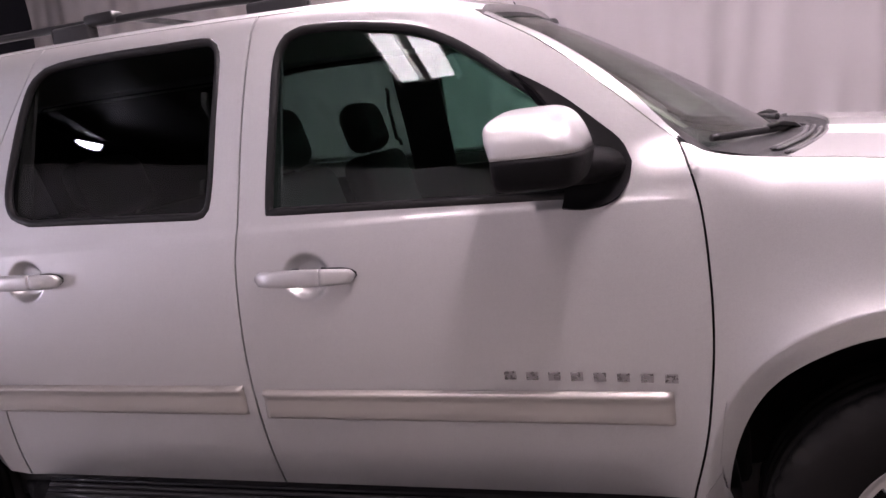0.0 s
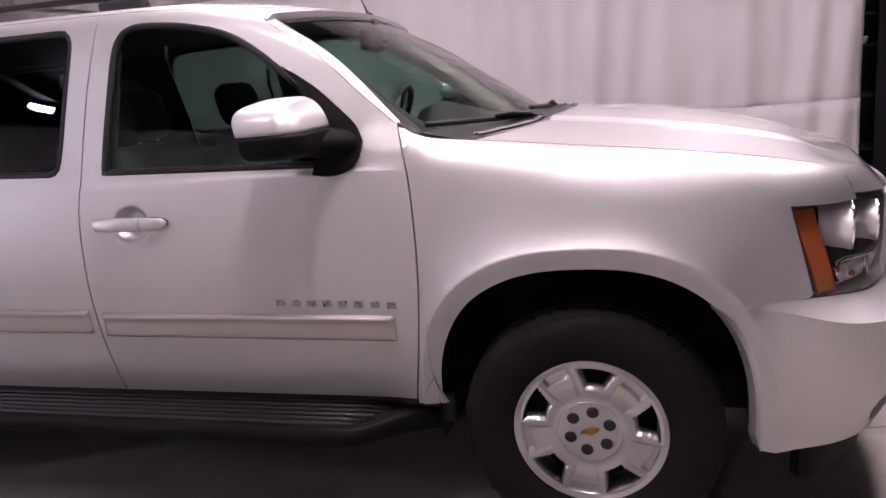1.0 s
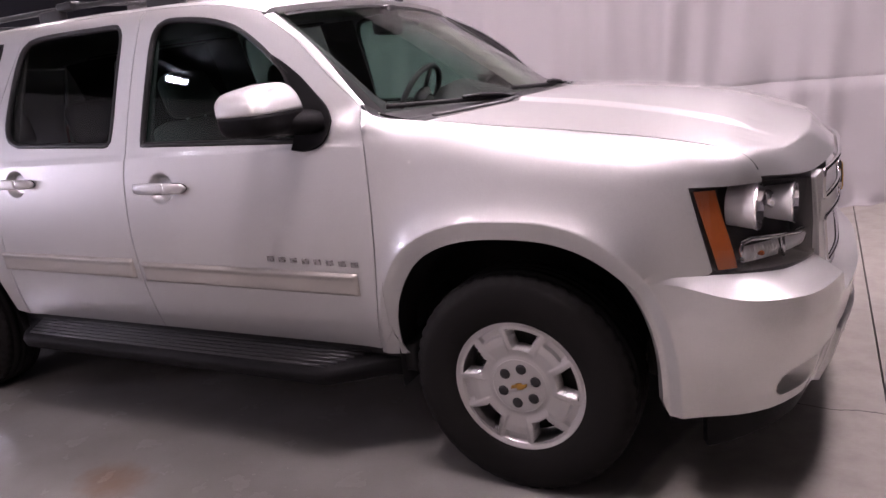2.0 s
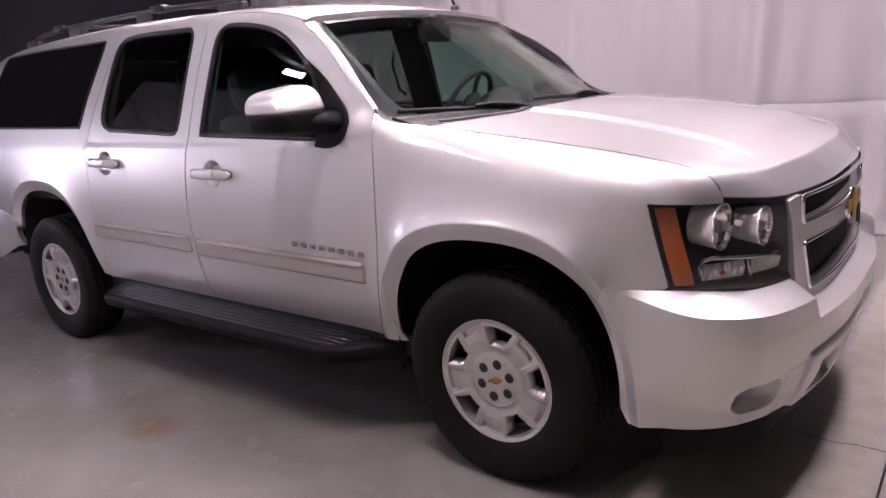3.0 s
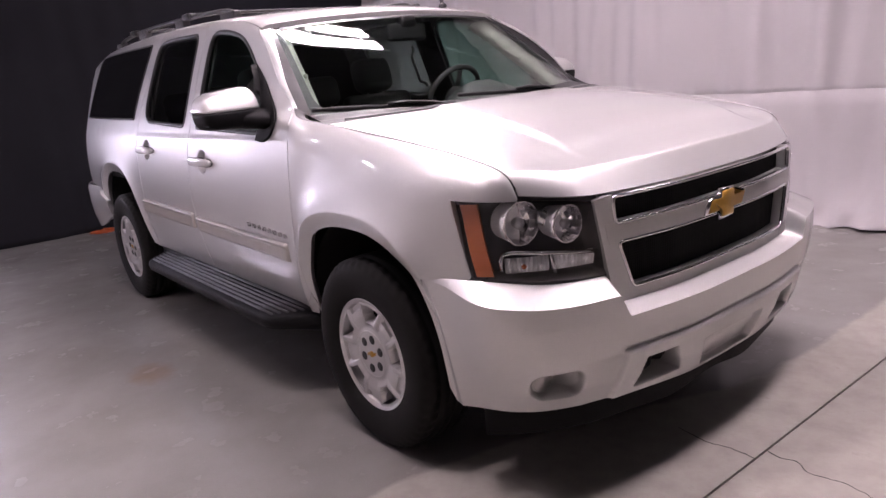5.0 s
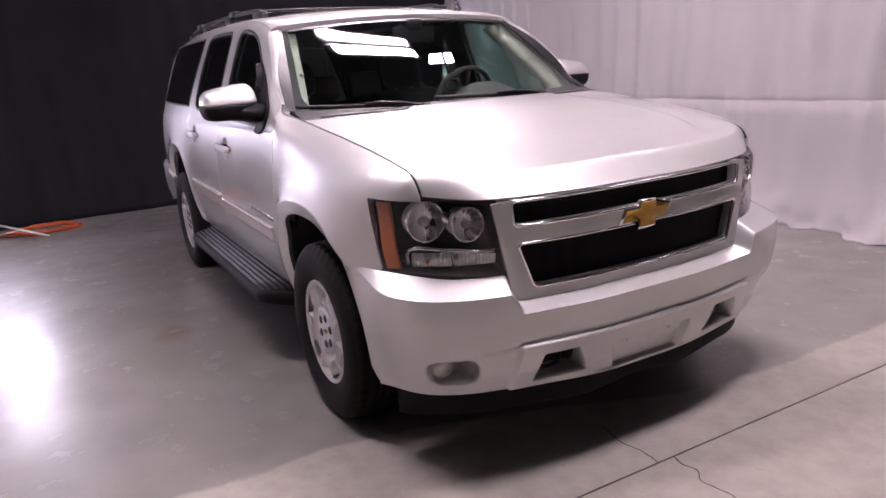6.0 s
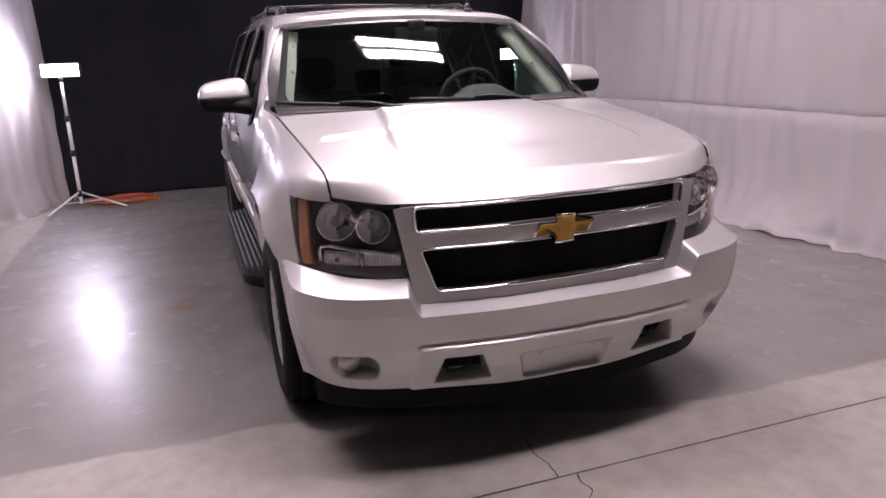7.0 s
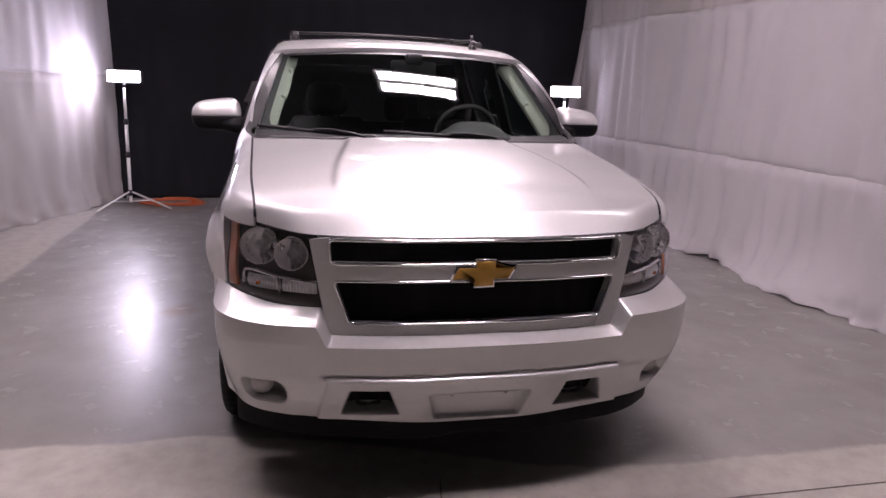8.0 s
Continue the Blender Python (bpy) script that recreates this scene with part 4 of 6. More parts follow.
def wheel_set(car):
    """One wheel with its tyre, then copies at the other three corners."""
    w = empty("wheel")
    w.parent = car
    bm = bmesh.new()
    prof = [(0.230, -0.104), (0.253, -0.118), (0.30, -0.130), (0.345, -0.128), (0.366, -0.121), (0.378, -0.114), (0.389, -0.100)]
    prof += [(0.396, -0.095), (0.3985, -0.07), (0.391, -0.066), (0.391, -0.058), (0.399, -0.054), (0.400, -0.025), (0.391, -0.021), (0.391, -0.013), (0.400, -0.009), (0.400, 0.009)]
    prof += [(0.391, 0.013), (0.391, 0.021), (0.400, 0.025), (0.399, 0.054), (0.391, 0.058), (0.391, 0.066), (0.3985, 0.07), (0.396, 0.095), (0.389, 0.1), (0.345, 0.128), (0.30, 0.13), (0.222, 0.105)]
    rings = lathe(bm, prof, 192)
    for ring, (r, h) in zip(rings, prof):
        if abs(h) > 0.068 and r > 0.37:
            for k, v in enumerate(ring):
                if (k + (2 if abs(h) > 0.097 else 0)) % 4 == 0:
                    v.co.x, v.co.z = v.co.x * (1 - 0.007 / r), v.co.z * (1 - 0.007 / r)
    bmesh.ops.recalc_face_normals(bm, faces=bm.faces[:])
    part("tyre", bm, RUBBER, w, "black road tyre with worn blocks")
    # rim face: five broad spokes with a window between each pair
    bm = bmesh.new()
    nr, na = 34, 300
    rr = np.r_[np.linspace(0.0, 0.095, 6), np.linspace(0.102, 0.124, 5), np.linspace(0.127, 0.203, 24), np.linspace(0.2045, 0.228, 14)]
    na_w = na // 5

    def depth(r, a):
        """Outward depth of the face, negative to the outside."""
        d = abs((a - radians(82) + math.pi / 5) % (math.tau / 5) - math.pi / 5)
        base = float(np.interp(r, (0, 0.095, 0.105, 0.15, 0.196, 0.207, 0.215, 0.226, 0.229), (-0.100, -0.100, -0.096, -0.104, -0.101, -0.100, -0.104, -0.110, -0.104)))
        # a raised rib on either side of each window, and a shallow pocket at the end of each spoke
        rib = 0.005 * smoothstep(radians(22), radians(20), d) * smoothstep(0.112, 0.135, r) * smoothstep(0.214, 0.205, r)
        mid = math.pi / 5 - d
        pocket = 0.013 * smoothstep(radians(12.5), radians(10.5), mid) * smoothstep(0.178, 0.183, r) * smoothstep(0.2085, 0.2045, r)
        return base - rib + pocket

    rings = []
    for r in rr:
        rings.append([bm.verts.new((r * math.cos(a), depth(r, a), r * math.sin(a))) for a in (radians(82) + (j + 0.5) * math.tau / na for j in range(na))] if r > 0 else [bm.verts.new((0, depth(0, 0), 0))])
    for i, (p, q) in enumerate(zip(rings, rings[1:])):
        for j in range(na):
            k = (j + 1) % na
            if len(p) == 1:
                bm.faces.new((p[0], q[j], q[k]))
                continue
            o = min((j + 1) % na_w, na_w - (j + 1) % na_w)
            if 0.133 < rr[i] and rr[i + 1] < 0.2035 and o <= round(9.5 + 4.5 * (rr[i] - 0.133) / 0.068):
                continue
            bm.faces.new((p[j], q[j], q[k], p[k]))
    inner = [e for e in bm.edges if e.is_boundary and max(v.co.xz.length for v in e.verts) < 0.2]
    made = bmesh.ops.extrude_edge_only(bm, edges=inner)
    for v in made["geom"]:
        if isinstance(v, bmesh.types.BMVert):
            # the walls of a window draw in towards its middle
            k = round((math.atan2(v.co.z, v.co.x) - radians(82)) / (math.tau / 5))
            turn = radians(82) + k * math.tau / 5
            c = Vector((0.172 * math.cos(turn), v.co.y, 0.172 * math.sin(turn)))
            v.co = c + (v.co - c) * 0.80
            v.co.y += 0.045
    bmesh.ops.recalc_face_normals(bm, faces=bm.faces[:])
    lathe(bm, [(0.229, -0.104), (0.226, -0.096), (0.212, -0.09), (0.205, -0.04), (0.2, 0.1), (0.222, 0.105)], 64)
    bmesh.ops.scale(bm, vec=(1.035, 1, 1.035), verts=bm.verts[:])
    rim = part("rim", bm, ALLOY, w, "five-spoke machined alloy rim")
    # near-black, with the shade behind the spokes put into its colour
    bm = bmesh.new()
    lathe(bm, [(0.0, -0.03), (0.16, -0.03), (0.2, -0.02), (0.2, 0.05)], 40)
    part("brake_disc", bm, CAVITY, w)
    # black discs stand in for the shade of the lug holes
    for k in range(6):
        a = radians(80 + 60 * k)
        bm = bmesh.new()
        c = Vector((0.064 * math.cos(a), -0.1005, 0.064 * math.sin(a)))
        lathe(bm, [(0.0, -0.003), (0.012, -0.004), (0.0185, -0.001), (0.021, 0.004)], 14, "y", Matrix.Translation(c))
        part("lug_hole_disc", bm, BLACK_PLASTIC, rim)
    bm = bmesh.new()
    lathe(bm, [(0.094, -0.1), (0.096, -0.103), (0.099, -0.1), (0.1, -0.094)], 48)
    part("cap_ring", bm, ALLOY, rim)
    bm = bmesh.new()
    bowtie(bm, 0.066, 0.024, 0.004, Matrix.Translation((0, -0.101, 0)) @ Matrix.Rotation(radians(90), 4, "X") @ Matrix.Rotation(radians(10), 4, "Z"))
    part("emblem", bm, GOLD, rim, "small gold cross emblem")
    w.location = (0, -0.878, 0.395)
    for x, y, a in ((-WHEELBASE, -0.878, 0), (0, 0.878, 180), (-WHEELBASE, 0.878, 180)):
        c = copy_thing(w, Matrix.Identity(4))
        c.parent = car
        c.matrix_basis = pose(x, y, 0.395, 0, 25 if not a else 0, a)
    return w


def bowtie(bm, width, height, thick, m):
    """A plain slanted cross shape, in its own plane with z as thickness."""
    a, b = width / 2, height / 2
    pts = [(-a, -b * 0.42), (-0.29 * a, -b * 0.42), (-0.29 * a, -b), (0.33 * a, -b), (0.33 * a, -b * 0.42), (a * 0.8, -b * 0.42), (a, b * 0.5), (0.37 * a, b * 0.5), (0.37 * a, b), (-0.25 * a, b), (-0.25 * a, b * 0.5), (-a * 0.8, b * 0.5)]
    low = [bm.verts.new(m @ Vector((x, y, 0))) for x, y in pts]
    mid = [bm.verts.new(m @ Vector((x, y, thick * 0.7))) for x, y in pts]
    top = [bm.verts.new(m @ Vector((x * 0.96, y * 0.9, thick))) for x, y in pts]
    k = len(pts)
    for p, q in ((low, mid), (mid, top)):
        for i in range(k):
            bm.faces.new((p[i], p[(i + 1) % k], q[(i + 1) % k], q[i]))
    f = bm.faces.new(top)
    bmesh.ops.triangulate(bm, faces=[f])
    bmesh.ops.recalc_face_normals(bm, faces=bm.faces[:])


car = tagged(empty("car", (0, 0.012, 0)), "silver full-size station wagon SUV parked on the concrete floor", "car")
for sg in (-1, 1):
    fender(car, sg)
    front_door(car, sg)
    rear_door(car, sg)
    quarter(car, sg)
roof(car)
windscreen(car)
bonnet(car)
wheel_set(car)


# ---- the vehicle: nose ----
STEP_BLACK = material("matt_black_step", (0.0055, 0.0055, 0.006), 0.6, vary=0.2, grain=0.3, grain_scale=500, spec=0.13)


def rounded(q, z, cx, cz, hx, hz, r):
    """Signed distance to a rounded box."""
    a, b = abs(q - cx) - hx + r, abs(z - cz) - hz + r
    return math.hypot(max(a, 0), max(b, 0)) + min(max(a, b), 0) - r


def bumper_rear(z):
    x = 0.478 * max(0.0, 1 - (max(0, z - 0.39) / 0.535) ** 2.6) ** (1 / 2.6) if z > 0.39 else 0.478 + 0.03 * (0.39 - z) / 0.1
    return q_at(x + 0.002)


def bumper_top(s):
    return 0.684 + 0.094 * smoothstep(0.552, 0.590, s) + 0.028 * smoothstep(0.75, 1.05, s)


def bumper_crease(s):
    return 0.652 + 0.078 * smoothstep(0.560, 0.602, s) + 0.014 * smoothstep(0.7, 0.95, s) + 0.045 * smoothstep(0.95, 1.2, s)


def bumper_low(s):
    return 0.322 + 0.025 * smoothstep(0.1, 0.55, s) - 0.012 * smoothstep(0.7, 1.1, s)


def bumper_recess(q, z):
    """How far pockets for fog lamps, tow hooks and the plate go in."""
    s, d = abs(q), 0.0
    f = rounded(s, z, 0.795, 0.450, 0.085, 0.052, 0.045)
    d = max(d, 0.105 * smoothstep(0.002, -0.010, f) * (0.22 + 0.78 * smoothstep(0.69, 0.80, s)))
    hw = 0.070 + (0.478 - z) * 0.36
    t = max(abs(s - 0.412) - hw, abs(z - 0.425) - 0.053)
    d = max(d, 0.10 * smoothstep(0.003, -0.018, t))
    p = rounded(q, z, 0.0, 0.398, 0.185 + 0.25 * (z - 0.398), 0.060, 0.012)
    d = max(d, 0.028 * smoothstep(0.003, -0.012, p))
    return d


def bumper_off(q, z):
    s = abs(q)
    fade = smoothstep(1.22, 0.82, s)
    bulge = 0.042 * math.exp(-(((s - 0.90) / 0.17) ** 2)) * smoothstep(0.31, 0.6, z)
    out = float(np.interp(z, (0.31, 0.345, 0.42, 0.52, 0.60, 0.66, 0.80), (-0.010, 0.010, 0.041, 0.065, 0.076, 0.083, 0.083)))
    groove = 0.012 * math.exp(-(((z - 0.53) / 0.008) ** 2)) * smoothstep(0.60, 0.56, s)
    band = smoothstep(0.0, -0.014, s - (0.575 + (0.53 - z) * 0.22)) * smoothstep(0.535, 0.525, z)
    skirt = smoothstep(0.72, 0.66, s) * (1 - band) * smoothstep(0.53, 0.50, z)
    tuck = 0.034 * (max(0.0, 0.72 - z) / 0.39) ** 1.4 * smoothstep(0.84, 1.08, s)
    return out * fade + bulge - tuck - groove + 0.012 * band - 0.006 * skirt - bumper_recess(q, z)


def front_bumper(car):
    bm = bmesh.new()
    half = np.r_[np.linspace(0, 0.44, 100), np.linspace(0.4445, 0.54, 26), np.linspace(0.544, 1, 110)]
    us = np.r_[-half[:0:-1], half]
    ws = np.r_[np.linspace(0, 1, 9), np.linspace(1, 2, 84)[1:]]
    rows = []
    for u in us:
        row = []
        for w in ws:
            z = 0.65
            for _ in range(3):
                s0 = abs(u) * bumper_rear(z)
                zt, zc, zb = bumper_top(s0), bumper_crease(s0), bumper_low(s0)
                zc = min(zc, zt - 0.010)
                z = zt + (zc - zt) * w if w <= 1 else zc + (zb - zc) * (w - 1)
            q = u * bumper_rear(z)
            s = abs(q)
            if w <= 1:
                edge = bumper_off(q, zc)
                start = -0.012 * smoothstep(0.60, 0.55, s0)
                off = start + (edge - start) * (w**0.92)
            else:
                off = bumper_off(q, z)
            p = nose(q, z, off)
            if s > 0.75:
                p.y += math.copysign(flare(arch(p.x, z)) * smoothstep(0.8, 1.05, s), q)
            row.append(bm.verts.new(p))
        rows.append(row)
    for a, b in zip(rows, rows[1:]):
        for j in range(len(ws) - 1):
            bm.faces.new((a[j], b[j], b[j + 1], a[j + 1]))
    # the crease below the shelf is crisp up to where it runs out at the wing
    for a, b in zip(rows[16:-16], rows[17:-15]):
        bm.edges.get((a[8], b[8])).smooth = False
    finish(bm, (1, 0, 0), 0.003, 0.03, 1e-5)
    ob = part("front_bumper", bm, PAINT, car)
    for sg in (-1, 1):
        # black patch on the pocket's floor paints the shade of an opening
        bm = bmesh.new()
        lattice(bm, [[(sg * (0.412 + 0.068 * u * (1 + 0.3 * (1 - v))), 0.392 + 0.072 * v) for v in np.linspace(0, 1, 5)] for u in np.linspace(-1, 1, 8)], lambda q, z: nose(q, z, bumper_off(q, z) + 0.004))
        finish(bm, (1, 0, 0), 0, 0)
        part("tow_opening_patch", bm, CAVITY, ob, "black patch for the shaded opening round the tow hook")
        bm = bmesh.new()
        c = nose(sg * 0.412, 0.40, 0.012)
        sweep(bm, [c + Vector((-0.05, sg * d, h)) for d, h in ((-0.05, 0.02), (-0.04, -0.01), (0.0, -0.02), (0.04, -0.01), (0.05, 0.02))], 0.009)
        part("tow_hook", bm, BLACK_PLASTIC, ob)
        bm = bmesh.new()
        c = nose(sg * 0.838, 0.452, 0.006)
        m = Matrix.Translation(c) @ Vector((0.9, 0.1 * sg, 0)).to_track_quat("Z", "Y").to_matrix().to_4x4()
        lathe(bm, [(0.0, 0.008), (0.02, 0.006), (0.034, 0.0), (0.038, -0.003), (0.042, 0.0), (0.042, -0.03)], 24, "z", m)
        part("fog_lamp", bm, material("fog_lens", (0.55, 0.54, 0.53), 0.15, 0.5, coat=0.6), ob, "round fog lamp in a pocket")
    for y, z in ((-0.105, 0.437), (0.11, 0.437)):
        bm = bmesh.new()
        p = nose(y, z, bumper_off(y, z))
        rod(bm, p, p + Vector((0.004, 0, 0)), 0.006, 8)
        part("plate_bolt", bm, STEEL, ob)
    # black air dam below
    bm = bmesh.new()
    lattice(bm, [[(q, v) for v in np.linspace(0, 1, 8)] for q in np.linspace(-1.06, 1.06, 90)], lambda q, v: nose(q, bumper_low(abs(q)) + 0.02 - v * (0.125 - 0.03 * smoothstep(0.3, 0.0, abs(q))), (-0.012 + 0.018 * v - 0.02 * v * v) * smoothstep(1.1, 0.9, abs(q)) - 0.03))
    finish(bm, (1, 0, 0), 0.002, 0.04)
    part("air_dam", bm, STEP_BLACK, car, "black plastic air dam under the bumper")
    return ob


def nose_patch(name, corners, off, mat, parent, nu=24, nv=10, depth=0.02, label=""):
    """A bilinear panel on the nose; corners as (q, z) anticlockwise."""
    a, b, c, d = (np.array(p, float) for p in corners)
    bm = bmesh.new()
    lattice(bm, [[(a * (1 - u) + b * u) * (1 - v) + (d * (1 - u) + c * u) * v for v in np.linspace(0, 1, nv)] for u in np.linspace(0, 1, nu)], lambda q, z: nose(q, z, off))
    finish(bm, (1, 0, 0), 0.002 if depth else 0, depth)
    return part(name, bm, mat, parent, label)


def mesh_material():
    """Fine black grille mesh: dark holes in a satin sheet."""
    m, tree, b = nodes_of("black_grille_mesh")
    N, L = tree.nodes.new, tree.links.new
    co, vor, r = N("ShaderNodeTexCoord"), N("ShaderNodeTexVoronoi"), N("ShaderNodeMapRange")
    vor.inputs["Scale"].default_value, vor.inputs["Randomness"].default_value = 110, 0.0
    L(co.outputs["Object"], vor.inputs["Vector"])
    L(vor.outputs["Distance"], r.inputs["Value"])
    r.inputs["From Min"].default_value, r.inputs["From Max"].default_value = 0.35, 0.5
    r.inputs["To Min"].default_value, r.inputs["To Max"].default_value = 0.0015, 0.007
    mixc = N("ShaderNodeCombineColor")
    for i in range(3):
        L(r.outputs["Result"], mixc.inputs[i])
    L(mixc.outputs[0], b.inputs["Base Color"])
    bump = N("ShaderNodeBump")
    bump.inputs["Strength"].default_value, bump.inputs["Distance"].default_value = 0.6, 0.004
    L(vor.outputs["Distance"], bump.inputs["Height"])
    L(bump.outputs["Normal"], b.inputs["Normal"])
    b.inputs["Roughness"].default_value = 0.65
    b.inputs["Specular IOR Level"].default_value = 0.12
    return m


def loop_points(corners, n=16, r=0.015):
    """A closed four-cornered loop with rounded corners, as (q, z)."""
    out = []
    k = len(corners)
    for i in range(k):
        p, c, x = (np.array(corners[j % k], float) for j in (i - 1, i, i + 1))
        a, b = c + (p - c) / np.linalg.norm(p - c) * r, c + (x - c) / np.linalg.norm(x - c) * r
        for t in np.linspace(0, 1, 5):
            out.append(a * (1 - t) ** 2 + 2 * c * t * (1 - t) + b * t * t)
        nxt = np.array(corners[(i + 1) % k], float)
        far = nxt + (c - nxt) / np.linalg.norm(c - nxt) * r
        for t in np.linspace(0, 1, n)[1:-1]:
            out.append(b * (1 - t) + far * t)
    return out


def grille(car):
    ob = empty("grille")
    ob.parent = car
    black = mesh_material()
    up = [(-0.559, 0.948), (0.559, 0.948), (0.567, 1.036), (-0.567, 1.036)]
    low = [(-0.492, 0.722), (0.492, 0.722), (0.549, 0.884), (-0.549, 0.884)]
    nose_patch("cross_bar", [(-0.584, 0.880), (0.584, 0.880), (0.599, 0.950), (-0.599, 0.950)], 0.014, PAINT, ob, 60, 6, 0.05)
    for sg in (-1, 1):
        bm = bmesh.new()
        inner = chain([(0.478, 0.672), (0.492, 0.722), (0.549, 0.884), (0.555, 0.915), (0.560, 0.948), (0.567, 1.043)], [2, 8, 2, 2, 6])
        outer = chain([(0.566, 0.672), (0.576, 0.715), (0.593, 0.800), (0.606, 0.872), (0.626, 0.978), (0.636, 1.034)], [2, 8, 2, 2, 6])
        lattice(bm, ruled(inner, outer, 6), lambda q, z: nose(sg * q, z, 0.012))
        finish(bm, (1, 0, 0), 0.002, 0.05)
        part("side_post", bm, PAINT, ob)
    nose_patch("lower_lip", [(-0.515, 0.672), (0.515, 0.672), (0.505, 0.724), (-0.505, 0.724)], 0.010, PAINT, ob, 60, 4, 0.05)
    nose_patch("upper_mesh", [(-0.565, 0.94), (0.565, 0.94), (0.571, 1.042), (-0.571, 1.042)], -0.028, black, ob, 60, 8, 0.01, "black fine mesh")
    nose_patch("lower_mesh", [(-0.505, 0.71), (0.505, 0.71), (0.560, 0.892), (-0.560, 0.892)], -0.028, black, ob, 60, 8, 0.01, "black fine mesh")
    for c, w in ((up, 0.0065), (low, 0.006)):
        bm = bmesh.new()
        sweep(bm, [nose(q, z, 0.013) for q, z in loop_points(c, 30, 0.02)], w, 0.008, 8, closed=True, up=(1, 0, 0))
        part("chrome_surround", bm, CHROME, ob, "chrome strip round the opening")
    # gold cross emblem with a chrome edge
    m = Matrix.Translation((0.955, 0.0, 0.914)) @ Matrix.Rotation(radians(90), 4, "Z") @ Matrix.Rotation(radians(90), 4, "X")
    bm = bmesh.new()
    bowtie(bm, 0.262, 0.112, 0.014, m)
    e = part("emblem", bm, CHROME, ob, "gold cross-shaped emblem with a chrome edge")
    bm = bmesh.new()
    bowtie(bm, 0.240, 0.096, 0.019, m)
    part("gold_face", bm, GOLD, e)
    bm = bmesh.new()
    box(bm, (0.93, -0.07, 0.885), (0.966, 0.07, 0.94), 0.006)
    part("emblem_mount", bm, BLACK_PLASTIC, e)
    return ob


BEZEL = material("dark_grey_bezel", (0.04, 0.038, 0.04), 0.3, vary=0.2, scale=30)


CHROME_BOWL = material("reflector_chrome", (0.95, 0.94, 0.95), 0.16, 1.0, vary=0.04, scale=55, grain=0.2, grain_scale=38, rough_vary=0.05)
# white rather than chrome: bright reflections are put into the colour
PRISM = material("ribbed_reflector", (0.95, 0.94, 0.95), 0.34, 0.25, vary=0.08, scale=55, grain=0.5, grain_scale=38, rough_vary=0.12)


def headlight(car, sg):
    """Black-bowled lamp unit behind a clear lens: two bowls, an indicator and an amber marker."""
    ob = empty("headlight")
    ob.parent = car
    qo_t, qo_b, qh = q_at(0.566), q_at(0.626), q_at(0.745)
    top = spline([(0.637, 1.032), (0.73, 1.044), (qh, 1.056), (qo_t, 1.063)], 30)
    low = spline([(0.588, 0.780), (0.70, 0.784), (0.87, 0.797), (qo_b, 0.812)], 30)
    grid = ruled(low, top, 22)

    def at(q, z, off):
        return nose(sg * q, z, off)

    bm = bmesh.new()
    rows = []
    for i, row in enumerate(grid):
        r = []
        for j, (q, z) in enumerate(row):
            e = min(i, len(grid) - 1 - i, 1.4 * j, 1.4 * (len(row) - 1 - j))
            r.append(bm.verts.new(at(q, z, -0.003 - 0.062 * smoothstep(0, 1.0, e))))
        rows.append(r)
    for a, b in zip(rows, rows[1:]):
        for j in range(len(a) - 1):
            bm.faces.new((a[j], b[j], b[j + 1], a[j + 1]))
    finish(bm, (1, 0, 0), 0, 0.03)
    part("housing", bm, BEZEL, ob, "dark grey inner bezel")
    bm = bmesh.new()
    lattice(bm, grid, lambda q, z: at(q, z, 0.005 + 0.004 * math.sin(math.pi * min(1, max(0, (z - 0.78) / 0.27)))))
    finish(bm, (1, 0, 0), 0.001, 0.012)
    lens = part("lens", bm, GLASS_LENS, ob, "clear lens")
    lens.visible_shadow = False
    chrome = CHROME_BOWL
    prism = PRISM
    for q, z, r in ((0.868, 0.982, 0.069), (0.716, 0.968, 0.059)):
        bm = bmesh.new()
        m = Matrix.Translation(at(q, z, -0.006)) @ Vector((1, 0.10 * sg, 0)).to_track_quat("Z", "Y").to_matrix().to_4x4()
        lathe(bm, [(r + 0.004, -0.002), (r + 0.004, 0.003), (r, 0.003), (r * 0.95, -0.012), (r * 0.82, -0.030), (r * 0.6, -0.044), (r * 0.22, -0.052)], 14, "z", m)
        bowl = part("reflector_bowl", bm, chrome, ob, "faceted chromed lamp bowl", smooth=False)
        bm = bmesh.new()
        lathe(bm, [(r + 0.003, 0.0), (r * 0.99, -0.012), (r * 0.97, -0.014), (r * 0.96, -0.03), (r * 0.93, -0.032), (r * 0.92, -0.05), (r * 0.88, -0.052), (r * 0.86, -0.085)], 40, "z", m)
        part("bowl_drum", bm, prism, bowl, "bright drum behind the bowl")
        bm = bmesh.new()
        lathe(bm, [(0.0, 0.0), (r * 0.24, -0.004), (r * 0.3, -0.014), (r * 0.26, -0.045)], 16, "z", m)
        part("bulb_cap", bm, STEEL, bowl)
    for q, z, r, w in ((0.905, 0.980, 0.062, 0.055), (0.752, 0.968, 0.052, 0.04)):
        bm = bmesh.new()
        rows = []
        for d in np.linspace(-80, 80, 25):
            c, n = math.cos(radians(d)), math.sin(radians(d))
            step = 0.0015 * (1 if int((d + 80) / 13.4) % 2 else -1)
            rows.append([bm.verts.new(at(q + dq, z + (r + step) * n * (1 - 0.12 * k), -0.050 + 0.036 * c * (1 - 0.25 * k))) for k, dq in ((0, -w / 2), (0.5, 0.0), (1, w / 2))])
        for a, b in zip(rows, rows[1:]):
            for j in range(2):
                bm.faces.new((a[j], b[j], b[j + 1], a[j + 1]))
        finish(bm, (1, sg * 0.3, 0), 0.001, 0.004)
        part("reflector_drum", bm, PRISM, ob, "bright ribbed drum beside the bowl")
    bm = bmesh.new()
